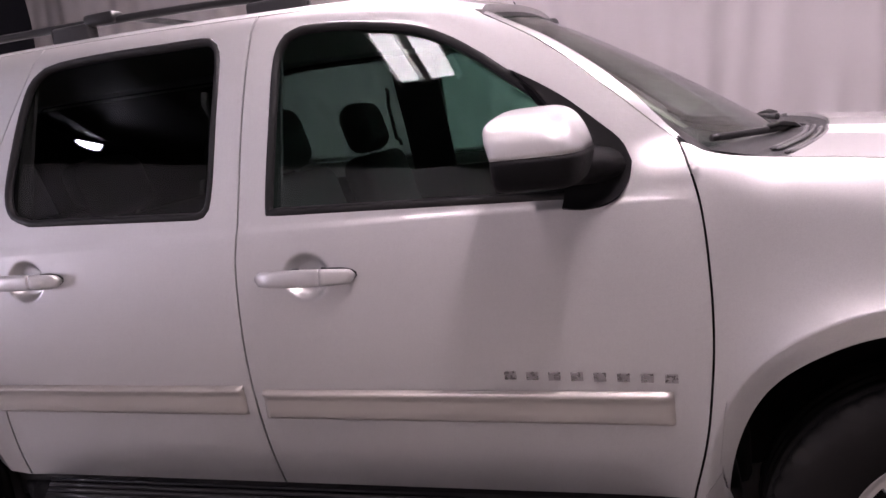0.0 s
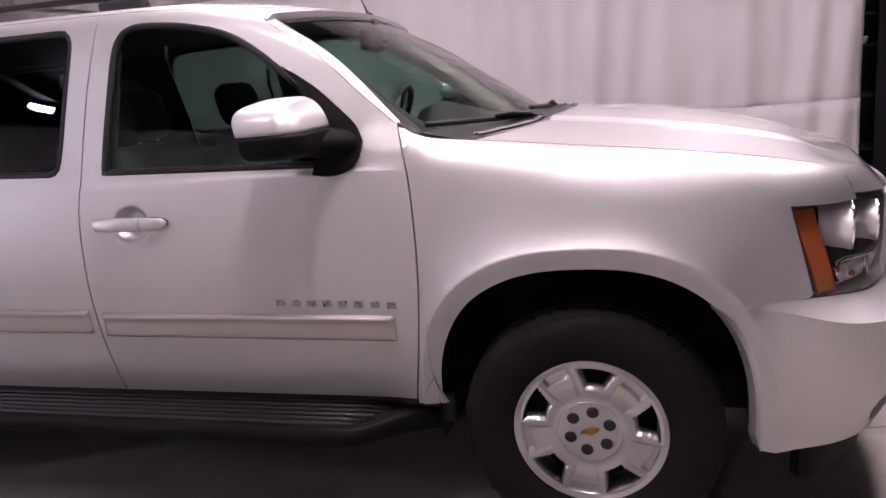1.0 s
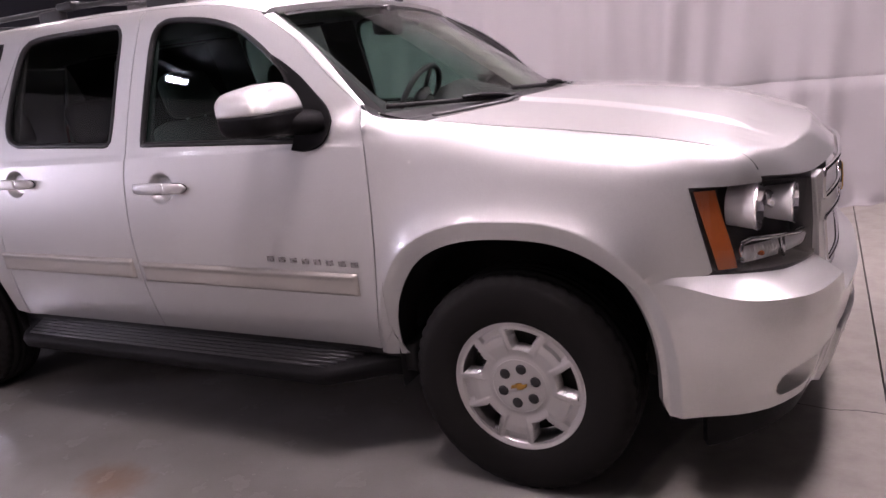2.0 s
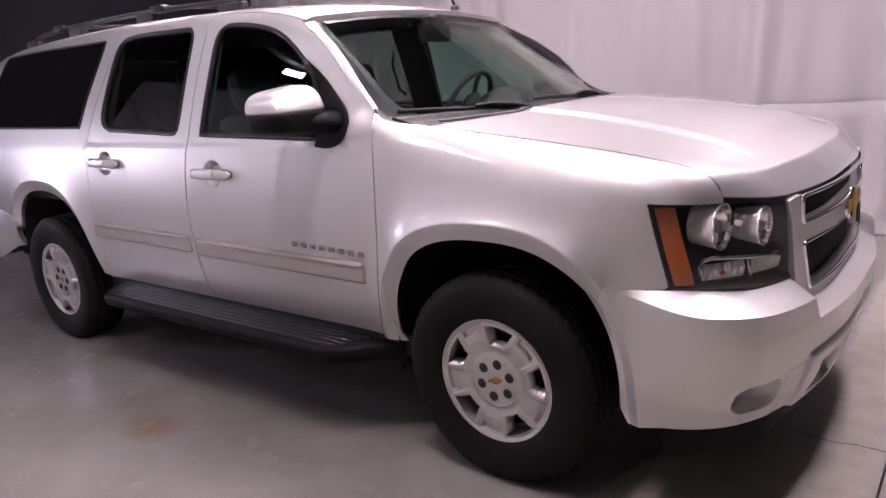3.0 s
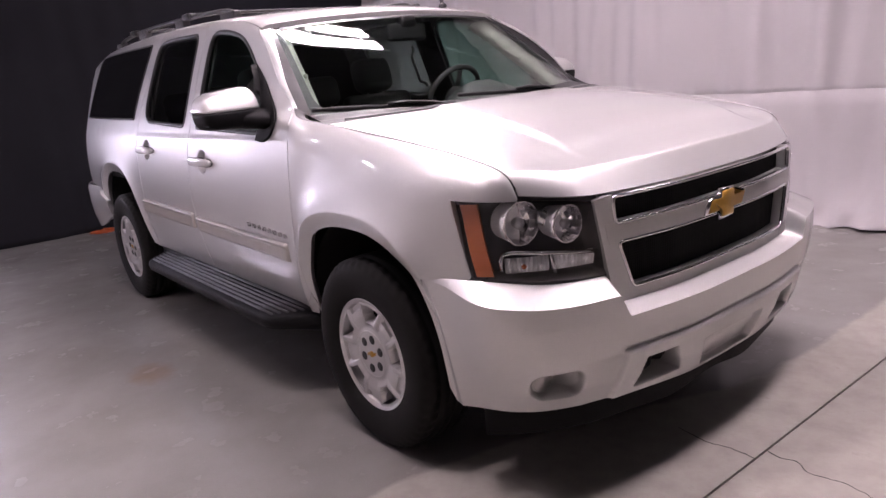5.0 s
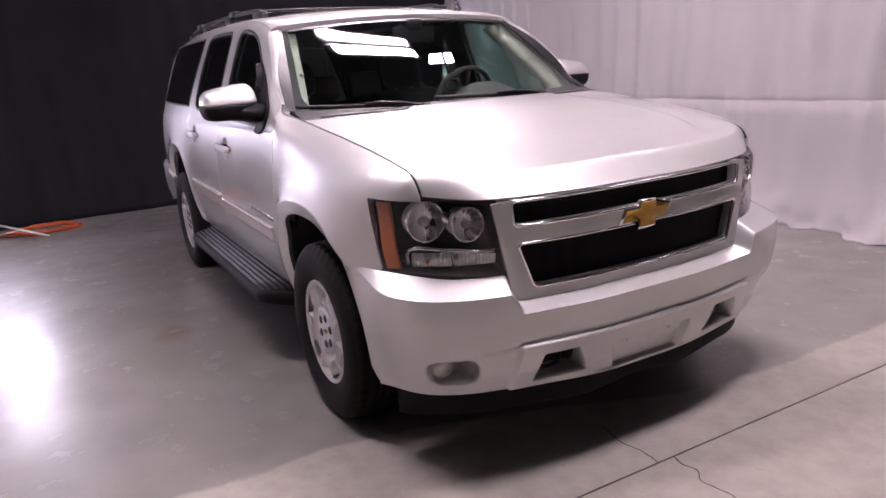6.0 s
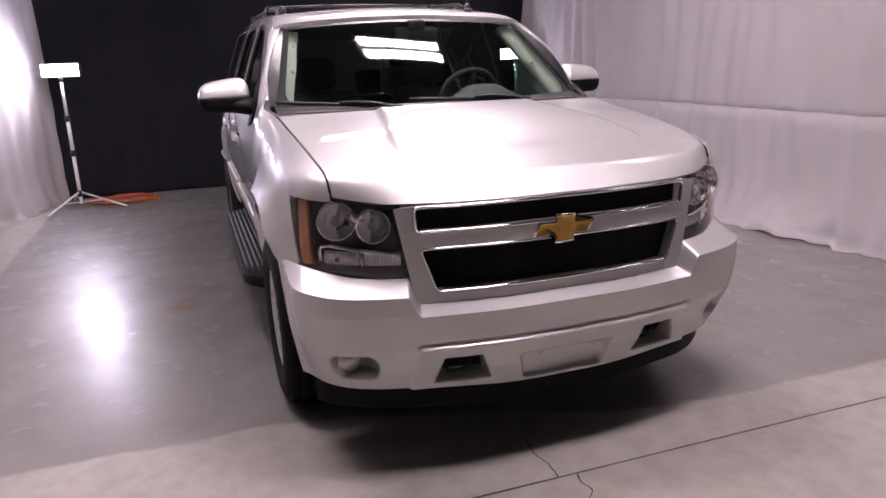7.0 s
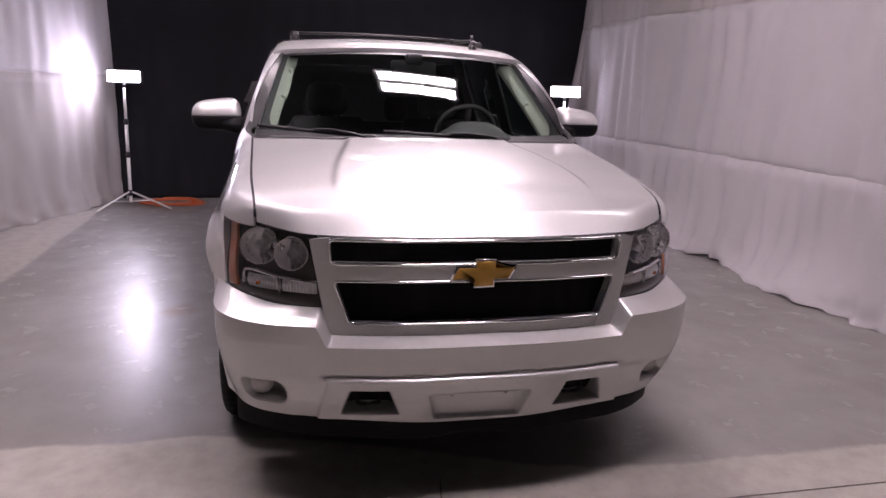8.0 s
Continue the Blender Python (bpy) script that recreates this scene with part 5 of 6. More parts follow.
    sweep(bm, [at(q, 0.975 + 0.02 * math.cos((q - 0.81) * 40), -0.03) for q in np.linspace(0.765, 0.81, 6)], 0.016, 0.024, 8)
    part("bowl_bridge", bm, chrome, ob)
    bm = bmesh.new()
    sweep(bm, [at(q, z, -0.018) for q, z in ((0.612, 0.862), (0.70, 0.870), (0.80, 0.880), (0.905, 0.890), (0.938, 0.884), (0.946, 0.865), (0.944, 0.832))], 0.0075, 0.007, 8)
    part("indicator_frame", bm, chrome, ob, "bright frame of the indicator")
    bm = bmesh.new()
    sweep(bm, [at(0.775, 0.876, -0.02), at(0.767, 0.812, -0.02)], 0.007, 0.007, 8)
    part("indicator_divider", bm, chrome, ob)
    for q0, q1 in ((0.785, 0.932), (0.62, 0.762)):
        bm = bmesh.new()
        for k in range(11):
            q = q0 + (q1 - q0) * (k + 0.5) / 11
            sweep(bm, [at(q, 0.868, -0.034), at(q, 0.848, -0.026), at(q, 0.822, -0.034)], 0.56 * (q1 - q0) / 11, 0.008, 6, up=(0, 1, 0))
        part("indicator_prism", bm, prism, ob, "bright ribbed indicator reflector")
    bm = bmesh.new()
    rod(bm, at(0.87, 0.842, -0.05), at(0.87, 0.842, -0.012), 0.012, 12, 0.007)
    part("indicator_bulb", bm, AMBER, ob, "amber bulb")
    bm = bmesh.new()
    t = np.linspace(0, 1, 14)
    inner = np.stack([0.955 + 0 * t, 0.818 + 0.232 * t], 1)
    inner[:, 0] = (qo_b - 0.075) + (qo_t - 0.085 - (qo_b - 0.075)) * t
    outer_l = inner.copy()
    outer_l[:, 0] = (qo_b - 0.016) + (qo_t - 0.018 - (qo_b - 0.016)) * t
    lattice(bm, ruled(inner, outer_l, 6), lambda q, z: at(q, z, -0.004))
    finish(bm, (0.5, sg, 0), 0.002, 0.01)
    part("side_marker", bm, AMBER, ob, "amber side marker")
    return ob


def mirror(car, sg):
    """Door mirror: silver cap over a black bowl on a black foot."""
    ob = empty("side_mirror")
    ob.parent = car
    c = Vector((-0.845, sg * 1.075, 1.385))

    def shell(lo, hi, steps=16):
        """Rounded-box half shell with a flat rear."""
        bm = bmesh.new()

        def curl(v, e):
            return math.copysign(abs(v) ** e, v)

        rows = []
        for i in range(steps + 1):
            el = lo + (hi - lo) * i / steps
            ce, se = curl(math.cos(el), 0.42 if el > 0 else 0.30), curl(math.sin(el), 0.9 if el > 0 else 0.8)
            row = []
            for j in range(48):
                a = j * math.tau / 48
                x, y = 0.112 * ce * curl(math.cos(a), 0.5), 0.134 * ce * curl(math.sin(a), 0.5)
                z = se * ((0.094 - 0.018 * (y / 0.134)) if se > 0 else 0.076)
                x = max(x, -0.082) + 0.16 * (abs(y) * 0.4 - y * 0.6) * 0.6 - 0.02 * max(0, se)
                row.append(bm.verts.new(c + Vector((x, sg * y, z))))
            rows.append(row)
        for a, b in zip(rows, rows[1:]):
            for j in range(48):
                bm.faces.new((a[j], a[(j + 1) % 48], b[(j + 1) % 48], b[j]))
        bm.faces.new(rows[-1]), bm.faces.new(rows[0])
        bmesh.ops.remove_doubles(bm, verts=bm.verts[:], dist=1e-4)
        bmesh.ops.recalc_face_normals(bm, faces=bm.faces[:])
        return bm

    part("mirror_cap", shell(0.012, math.pi / 2 - 0.02), PAINT, ob, "silver painted cap")
    part("mirror_bowl", shell(-math.pi / 2 + 0.02, -0.0), STEP_BLACK, ob, "black plastic lower shell")
    bm = bmesh.new()
    pts = [(-0.835, 1.06, 1.350), (-0.815, 1.01, 1.345), (-0.775, 0.965, 1.338), (-0.735, 0.905, 1.33)]
    sweep(bm, [(x, sg * y, z) for x, y, z in pts], 0.085, 0.046, 20)
    part("mirror_arm", bm, STEP_BLACK, ob, "black arm")
    bm = bmesh.new()
    loop = sides(spline([(-0.818, 1.236), (-0.76, 1.232), (-0.70, 1.243), (-0.662, 1.285), (-0.650, 1.33)], 14), spline([(-0.650, 1.33), (-0.672, 1.38), (-0.726, 1.432), (-0.80, 1.497), (-0.87, 1.545), (-0.935, 1.583)], 20), spline([(-0.935, 1.583), (-0.87, 1.512), (-0.81, 1.42), (-0.80, 1.34), (-0.818, 1.236)], 18))
    mid = np.array([-0.75, 1.32])
    lattice(bm, ruled(np.repeat(mid[None], len(loop), 0), loop, 6), lambda x, z: cab(x, z, sg, 0.012 - 0.008 * smoothstep(1.42, 1.52, z)), loop=True)
    finish(bm, (0, sg, 0.1), 0.004, 0.03, 1e-5)
    part("mirror_foot", bm, STEP_BLACK, ob, "black triangular mounting plate")
    bm = bmesh.new()
    box(bm, (-0.927, -0.085, -0.045), (-0.923, 0.085, 0.055), 0.002, Matrix.Translation((0, sg * 1.075, 1.385)))
    part("mirror_glass", bm, CHROME, ob, "mirror glass")
    return ob


def cowl(car):
    bm = bmesh.new()

    def put(u, v):
        a = screen_at(max(-1, min(1, u)), 0.10)
        b = Vector((-0.31 + 0.23 * (1 - u * u) + 0.03, 0.86 * u, bonnet_z(-0.31 + 0.23 * (1 - u * u), 0.86 * u) - 0.016))
        a.z -= 0.014
        p = a.lerp(b, v)
        p.z += 0.003 * math.sin(v * 40) * smoothstep(0.45, 0.55, v)
        return p

    lattice(bm, [[(u, v) for v in np.linspace(0, 1, 25)] for u in np.linspace(-1.0, 1.0, 60)], put)
    finish(bm, (0, 0, 1), 0, 0.02)
    c = part("cowl_panel", bm, COWL, car, "black slotted cowl panel")
    for sg in (-1, 1):
        for v in (0.56, 0.65, 0.74, 0.83, 0.92):
            bm = bmesh.new()
            sweep(bm, [put(sg * u, v) + Vector((0, 0, 0.004)) for u in np.linspace(0.42, 0.95 - 0.12 * (1 - v), 14)], 0.0065, 0.005, 6)
            part("cowl_slat", bm, COWL_SLAT, c, "dark slat with its lamp sheen put into a grey colour")
    for sg in (-1, 1):
        bm = bmesh.new()
        rows = []
        for t in np.linspace(0, 1, 14):
            x = -0.545 + 0.245 * t
            p = wing(x, wing_top(x), sg)
            q = p.lerp(screen_at(sg * 0.99, 0.06), 0.64).lerp(Vector((p.x + 0.005, p.y - sg * 0.026, p.z - 0.003)), smoothstep(0, 0.45, t))
            rows.append([bm.verts.new(p.lerp(q, k) + Vector((0, 0, 0.002 * math.sin(math.pi * k)))) for k in np.linspace(0, 1, 6)])
        for r0, r1 in zip(rows, rows[1:]):
            for j in range(5):
                bm.faces.new((r0[j], r1[j], r1[j + 1], r0[j + 1]))
        finish(bm, (0, sg * 0.3, 1), 0, 0.015)
        part("cowl_corner", bm, COWL, car, "black corner of the cowl")
    for y0, y1 in ((-0.28, -0.80), (0.42, -0.18)):
        w = empty("wiper")
        w.parent = car
        a = screen_at(y0 / 0.84, 0.02) + Vector((0.03, 0, 0.012))
        b = screen_at((y0 + y1) / 2 / 0.83, 0.055) + Vector((0.02, 0, 0.026))
        bm = bmesh.new()
        sweep(bm, [a, a.lerp(b, 0.3) + Vector((0, 0, 0.012)), a.lerp(b, 0.7) + Vector((0, 0, 0.012)), b], 0.011, 0.007, 8)
        part("wiper_arm", bm, TRIM_BLACK, w)
        bm = bmesh.new()
        sweep(bm, [screen_at((y0 + (y1 - y0) * t) / 0.835, 0.03 + 0.05 * t) + Vector((0.012, 0, 0.016)) for t in np.linspace(-0.05, 1.05, 20)], 0.007, 0.010, 6)
        part("wiper_blade", bm, BLACK_PLASTIC, w)
        bm = bmesh.new()
        lathe(bm, [(0.0, 0.035), (0.016, 0.032), (0.02, 0.0)], 16, "z", Matrix.Translation(a - Vector((0, 0, 0.02))))
        part("wiper_pivot", bm, BLACK_PLASTIC, w)


# ---- the vehicle: sides, top and underside ----
def running_board(car, sg):
    ob = empty("running_board")
    ob.parent = car
    x0, x1 = -2.78, -0.50

    bm = bmesh.new()
    rows = []
    for t in np.linspace(0, 1, 60):
        x = x0 + (x1 - x0) * t
        w = 0.07 + 0.18 * smoothstep(0.0, 0.10, t) * smoothstep(1.0, 0.88, t)
        pts = [(0.84, 0.430), (0.84 + w * 0.9, 0.420), (0.84 + w * 0.97, 0.411), (0.84 + w, 0.392), (0.84 + w * 0.96, 0.358), (0.84 + w * 0.8, 0.345), (0.84, 0.350)]
        rows.append([bm.verts.new((x, sg * y, z)) for y, z in pts])
    for a, b in zip(rows, rows[1:]):
        for j in range(7):
            bm.faces.new((a[j], b[j], b[(j + 1) % 7], a[(j + 1) % 7]))
    bm.faces.new(rows[0]), bm.faces.new(rows[-1])
    bmesh.ops.recalc_face_normals(bm, faces=bm.faces[:])
    part("step_body", bm, STEP_BLACK, ob, "black moulded step")
    for k in range(7):
        y = 0.868 + 0.030 * k
        cut = 0.04 + 0.022 * k
        bm = bmesh.new()
        sweep(bm, [(x, sg * y, 0.431 - 0.010 * (y - 0.84) / 0.2) for x in np.linspace(x0 + cut + 0.05, x1 - cut - 0.08, 12)], 0.008, 0.009, 8)
        part("tread_rib", bm, material_rib(), ob)
    for x in (-2.4, -1.6, -0.85):
        bm = bmesh.new()
        box(bm, (x - 0.03, min(sg * 0.55, sg * 0.9), 0.32), (x + 0.03, max(sg * 0.55, sg * 0.9), 0.35), 0.005)
        part("bracket", bm, BLACK_PLASTIC, ob)


def material_rib():
    if "rib" not in _made:
        _made["rib"] = material("grey_rubber_rib", (0.016, 0.016, 0.0165), 0.36, vary=0.15, grain=0.15, spec=0.5)
    return _made["rib"]


def roof_rack(car):
    ob = empty("roof_rack")
    ob.parent = car
    for sg in (-1, 1):
        bm = bmesh.new()
        y = 0.615
        run = spline([(-1.56, 1.862), (-1.62, 1.882), (-1.75, 1.908), (-2.3, 1.928), (-3.0, 1.937), (-3.5, 1.928), (-3.75, 1.908), (-3.86, 1.875)], 50)
        sweep(bm, [(x, sg * y, z) for x, z in run], 0.017, 0.013, 10)
        part("side_rail", bm, TRIM_BLACK, ob, "black side rail")
        for x, l in ((-1.66, 0.10), (-2.42, 0.08), (-3.2, 0.08), (-3.80, 0.08)):
            z = float(np.interp(x, run[::-1, 0], run[::-1, 1]))
            bm = bmesh.new()
            box(bm, (x - l, -0.024, -0.075), (x + l, 0.024, 0.0), 0.012, Matrix.Translation((0, sg * (y + 0.008), z)))
            part("rail_foot", bm, BLACK_PLASTIC, ob)
        for x in (-2.3, -3.42):
            z = float(np.interp(x, run[::-1, 0], run[::-1, 1]))
            bm = bmesh.new()
            box(bm, (x - 0.06, -0.032, -0.012), (x + 0.06, 0.03, 0.026), 0.012, Matrix.Translation((0, sg * y, z)))
            part("bar_clamp", bm, TRIM_BLACK, ob)
    for x in (-2.3, -3.42):
        bm = bmesh.new()
        sweep(bm, [(x, y, 1.945 + 0.012 * (1 - (y / 0.6) ** 2)) for y in np.linspace(-0.6, 0.6, 16)], 0.03, 0.010, 10, up=(0, 0, 1))
        part("cross_bar", bm, TRIM_BLACK, ob, "black cross bar")
    bm = bmesh.new()
    base = Vector((-1.11, 0.46, 1.832))
    lathe(bm, [(0.026, -0.012), (0.024, 0.005), (0.016, 0.012), (0.0, 0.015)], 16, "z", Matrix.Translation(base))
    sweep(bm, [base + Vector(p) for p in ((0.004, 0, 0.0), (-0.004, 0, 0.02), (-0.012, 0, 0.042))], 0.004, 0.015, 10, up=(0, 1, 0))
    sweep(bm, [base + Vector(p) for p in ((-0.010, 0, 0.036), (-0.018, 0, 0.058), (-0.026, 0, 0.076))], 0.003, 0.009, 10, up=(0, 1, 0))
    part("roof_aerial", bm, TRIM_BLACK, car, "black stub aerial")


def tail(car):
    bm = bmesh.new()
    rows = []
    prof = spline([(roof_shoulder(-4.38) + 0.045, -4.36), (1.6, -4.47), (1.3, -4.60), (1.0, -4.65), (0.78, -4.66)], 24)
    for z, x in prof:
        row = []
        for u in np.linspace(-1, 1, 30):
            edge = cab(max(-4.56, x + 0.07), min(z, roof_shoulder(-4.3) + 0.05), 1)
            row.append(bm.verts.new((x + 0.09 * u**4, edge.y * u, z + 0.03 * (1 - u * u) * (1 if z > 1.6 else 0))))
        rows.append(row)
    for a, b in zip(rows, rows[1:]):
        for j in range(29):
            bm.faces.new((a[j], b[j], b[j + 1], a[j + 1]))
    finish(bm, (-1, 0, 0), 0, 0.02)
    part("tailgate", bm, PAINT, car)
    for sg in (-1, 1):
        bm = bmesh.new()
        lattice(bm, [[(x, z) for z in np.linspace(0.86, 1.32, 12)] for x in np.linspace(-4.56, -4.50, 4)], lambda x, z: cab(x + 0.06 * (z - 1.1) ** 2, z, sg, 0.008))
        finish(bm, (0, sg, 0), 0.002, 0.03)
        part("tail_lamp", bm, RED, car, "red tail lamp")
    bm = bmesh.new()
    rows = []
    for u in np.linspace(-1, 1, 50):
        s = abs(u)
        # plan: straight across the back, then forward to the rear wheel arch
        if s < 0.55:
            x, y = -4.74 + 0.03 * (s / 0.55) ** 2, u / 0.55 * 0.80
        else:
            t = (s - 0.55) / 0.45
            x, y = -4.71 + 0.87 * t, math.copysign(0.80 + 0.17 * math.sin(min(1, t * 2.6) * math.pi / 2), u)
        low = 0.42 if s < 0.6 else 0.42 + 0.14 * smoothstep(0.7, 1, s)
        rows.append([bm.verts.new((x + dx * (1 if s < 0.6 else 0), y * k, z)) for z, dx, k in ((0.80, 0.06, 0.985), (0.765, 0.0, 1.0), (0.65, 0.0, 1.0), ((low + 0.65) / 2, 0.01, 0.99), (low, 0.03, 0.96))])
    for a, b in zip(rows, rows[1:]):
        for j in range(4):
            bm.faces.new((a[j], b[j], b[j + 1], a[j + 1]))
    finish(bm, (-1, 0, 0), 0.003, 0.03)
    part("rear_bumper", bm, PAINT, car)


def underside(car):
    # liners below are near-black: the shade of the arches is painted in
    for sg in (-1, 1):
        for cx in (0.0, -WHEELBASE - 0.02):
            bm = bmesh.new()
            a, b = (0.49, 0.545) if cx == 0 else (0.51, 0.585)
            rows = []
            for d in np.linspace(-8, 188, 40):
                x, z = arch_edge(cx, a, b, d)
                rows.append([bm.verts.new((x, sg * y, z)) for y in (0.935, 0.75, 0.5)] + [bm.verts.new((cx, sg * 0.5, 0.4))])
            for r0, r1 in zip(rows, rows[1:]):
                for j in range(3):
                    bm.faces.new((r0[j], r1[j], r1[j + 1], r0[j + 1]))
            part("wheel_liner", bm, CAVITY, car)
        # inner side of the doors and the sill
        bm = bmesh.new()
        lattice(bm, [[(x, z) for z in np.linspace(0.47, 1.245, 16)] for x in np.linspace(-2.80, -0.50, 30)], lambda x, z: cab(x, z, sg, -0.055))
        finish(bm, (0, -sg, 0), 0, 0.01)
        part("door_trim", bm, DASH, car)
        bm = bmesh.new()
        box(bm, (-2.83, min(sg * 0.70, sg * 0.90), 0.36), (-0.44, max(sg * 0.70, sg * 0.90), 0.475), 0.02)
        part("sill", bm, TRIM_BLACK, car)
        bm = bmesh.new()
        lattice(bm, [[(x, z) for z in np.linspace(0.9, 1.79, 10)] for x in np.linspace(-4.2, -2.55, 14)], lambda x, z: cab(x, z, sg, -0.03))
        finish(bm, (0, -sg, 0), 0, 0.01)
        part("rear_trim", bm, CAVITY, car)
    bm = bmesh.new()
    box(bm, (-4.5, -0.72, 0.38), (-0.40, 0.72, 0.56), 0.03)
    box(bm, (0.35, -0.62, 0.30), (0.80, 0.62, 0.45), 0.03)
    # unseen blocks added in the engine bay to stop light coming through
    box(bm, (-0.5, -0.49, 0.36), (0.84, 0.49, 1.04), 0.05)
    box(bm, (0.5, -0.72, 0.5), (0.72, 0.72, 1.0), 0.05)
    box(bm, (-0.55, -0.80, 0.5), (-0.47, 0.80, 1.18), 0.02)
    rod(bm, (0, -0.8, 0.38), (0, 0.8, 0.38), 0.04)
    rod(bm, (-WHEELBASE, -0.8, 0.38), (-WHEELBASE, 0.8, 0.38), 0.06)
    part("underbody_and_blocks", bm, CAVITY, car)


# ---- the cabin ----
def seat(car, x, y, w, back_z, name="seat", head=True):
    ob = empty(name)
    ob.parent = car
    bm = bmesh.new()
    box(bm, (x - 0.02, y - w / 2, 0.60), (x + 0.50, y + w / 2, 0.80), 0.05, seg=3)
    part("cushion", bm, LEATHER, ob)
    bm = bmesh.new()
    m = Matrix.Translation((x, y, 0.72)) @ Matrix.Rotation(radians(-14), 4, "Y")
    box(bm, (-0.07, -w / 2, 0.0), (0.06, w / 2, back_z - 0.72), 0.05, m, 3)
    part("backrest", bm, LEATHER, ob)
    if head:
        for dy in (0,) if w < 0.8 else (-w / 2 + 0.28, w / 2 - 0.28):
            h = Matrix.Translation((x, y + dy, 0.72)) @ Matrix.Rotation(radians(-14), 4, "Y")
            bm = bmesh.new()
            z0 = back_z - 0.72
            box(bm, (-0.065, -0.145, z0 + 0.01), (0.07, 0.145, z0 + 0.235), 0.066, h, 5)
            r = part("headrest", bm, LEATHER, ob)
            for s in (-0.06, 0.06):
                bm = bmesh.new()
                rod(bm, h @ Vector((0.0, s, z0 - 0.02)), h @ Vector((0.0, s, z0 + 0.1)), 0.007, 8)
                part("headrest_rod", bm, STEEL, r)


def cabin(car):
    seat(car, -1.68, -0.40, 0.52, 1.37, "front_seat")
    seat(car, -1.68, 0.40, 0.52, 1.37, "front_seat")
    seat(car, -2.42, 0.0, 1.36, 1.28, "rear_bench")
    seat(car, -3.25, 0.0, 1.30, 1.26, "third_bench")
    bm = bmesh.new()
    rows = []
    for y in np.linspace(-0.82, 0.82, 40):
        hump = 0.085 * math.exp(-(((y - 0.40) / 0.18) ** 4))
        rows.append([bm.verts.new((x, y, z + h * hump)) for x, z, h in ((-0.30, 1.24, 0), (-0.46, 1.285, 0), (-0.62, 1.305, 0.5), (-0.76, 1.305, 1), (-0.84, 1.28, 1), (-0.87, 1.18, 0.3), (-0.80, 0.95, 0), (-0.78, 0.6, 0))])
    for a, b in zip(rows, rows[1:]):
        for j in range(7):
            bm.faces.new((a[j], b[j], b[j + 1], a[j + 1]))
    finish(bm, (-0.3, 0, 1), 0, 0)
    part("dashboard", bm, DASH, car, "charcoal dashboard with a hooded binnacle")
    bm = bmesh.new()
    m = Matrix.Translation((-1.02, 0.41, 1.31)) @ Matrix.Rotation(radians(-62), 4, "Y")
    ring = [m @ Vector((0.185 * math.cos(a), 0.185 * math.sin(a), 0)) for a in np.linspace(0, math.tau, 40, endpoint=False)]
    sweep(bm, ring, 0.016, 0.016, 8, closed=True, up=m.to_3x3() @ Vector((0, 0, 1)))
    sw = part("steering_wheel", bm, LEATHER, car, "black leather steering wheel")
    bm = bmesh.new()
    lathe(bm, [(0.0, 0.012), (0.06, 0.008), (0.075, -0.02), (0.05, -0.05)], 24, "z", m)
    for a in (0.0, 2.4, -2.4):
        sweep(bm, [m @ Vector((0.05 * math.cos(a), 0.05 * math.sin(a), -0.01)), m @ Vector((0.18 * math.cos(a), 0.18 * math.sin(a), 0))], 0.018, 0.01, 8, up=m.to_3x3() @ Vector((0, 0, 1)))
    rod(bm, m @ Vector((0, 0, -0.03)), (-0.78, 0.41, 1.2), 0.04)
    part("wheel_hub", bm, LEATHER, sw)
    bm = bmesh.new()
    m = Matrix.Translation((-0.95, 0.06, 1.69)) @ Matrix.Rotation(radians(8), 4, "Z")
    box(bm, (-0.03, -0.14, -0.05), (0.02, 0.14, 0.042), 0.02, m, 3)
    box(bm, (-0.02, -0.06, 0.02), (0.04, 0.05, 0.085), 0.02, m, 3)
    part("rear_view_mirror", bm, BLACK_PLASTIC, car, "black rear-view mirror")
    # roof lining, posts and grab handle
    bm = bmesh.new()
    lattice(bm, [[(x, u) for u in np.linspace(-1, 1, 16)] for x in np.linspace(-1.08, -4.25, 24)], lambda x, u: (x, u * (cab(x, roof_shoulder(x) + 0.08, 1).y - 0.03), roof_shoulder(x) + 0.02 + 0.03 * (1 - u * u)))
    finish(bm, (0, 0, -1), 0, 0.012)
    part("headliner", bm, HEADLINER, car, "pale cloth roof lining")
    for sg in (-1, 1):
        bm = bmesh.new()
        rows = []
        for t in np.linspace(0.02, 1, 14):
            p = screen_at(sg * 0.985, t) - Vector((0.02, 0, 0.025))
            rows.append([bm.verts.new(p + Vector((dx, -sg * dy, dz))) for dx, dy, dz in ((0, 0, 0), (-0.015, 0.082, -0.004), (-0.085, 0.072, -0.03), (-0.13, -0.03, -0.03))])
        for a, b in zip(rows, rows[1:]):
            for j in range(3):
                bm.faces.new((a[j], b[j], b[j + 1], a[j + 1]))
        finish(bm, (0, -sg, 0), 0, 0.006)
        post = part("post_trim", bm, HEADLINER, car, "pale grey-green post trim")
        bm = bmesh.new()
        g = [screen_at(sg * 0.90, t) - Vector((0.04, 0, 0.03 + k)) for t, k in ((0.50, 0.0), (0.53, 0.035), (0.62, 0.045), (0.74, 0.045), (0.80, 0.03), (0.83, 0.0))]
        sweep(bm, g, 0.012, 0.012, 8)
        part("grab_handle", bm, HEADLINER, post)
        for x0, x1, xm in ((-1.60, -1.83, "middle"), (-2.50, -2.78, "rear")):
            bm = bmesh.new()
            lattice(bm, [[(x, z) for z in np.linspace(1.22, 1.80, 10)] for x in np.linspace(x0, x1, 5)], lambda x, z: cab(x, z, sg, -0.04))
            finish(bm, (0, -sg, 0), 0, 0.012)
            pillar = part("pillar_trim", bm, LEATHER, car, "charcoal pillar trim")
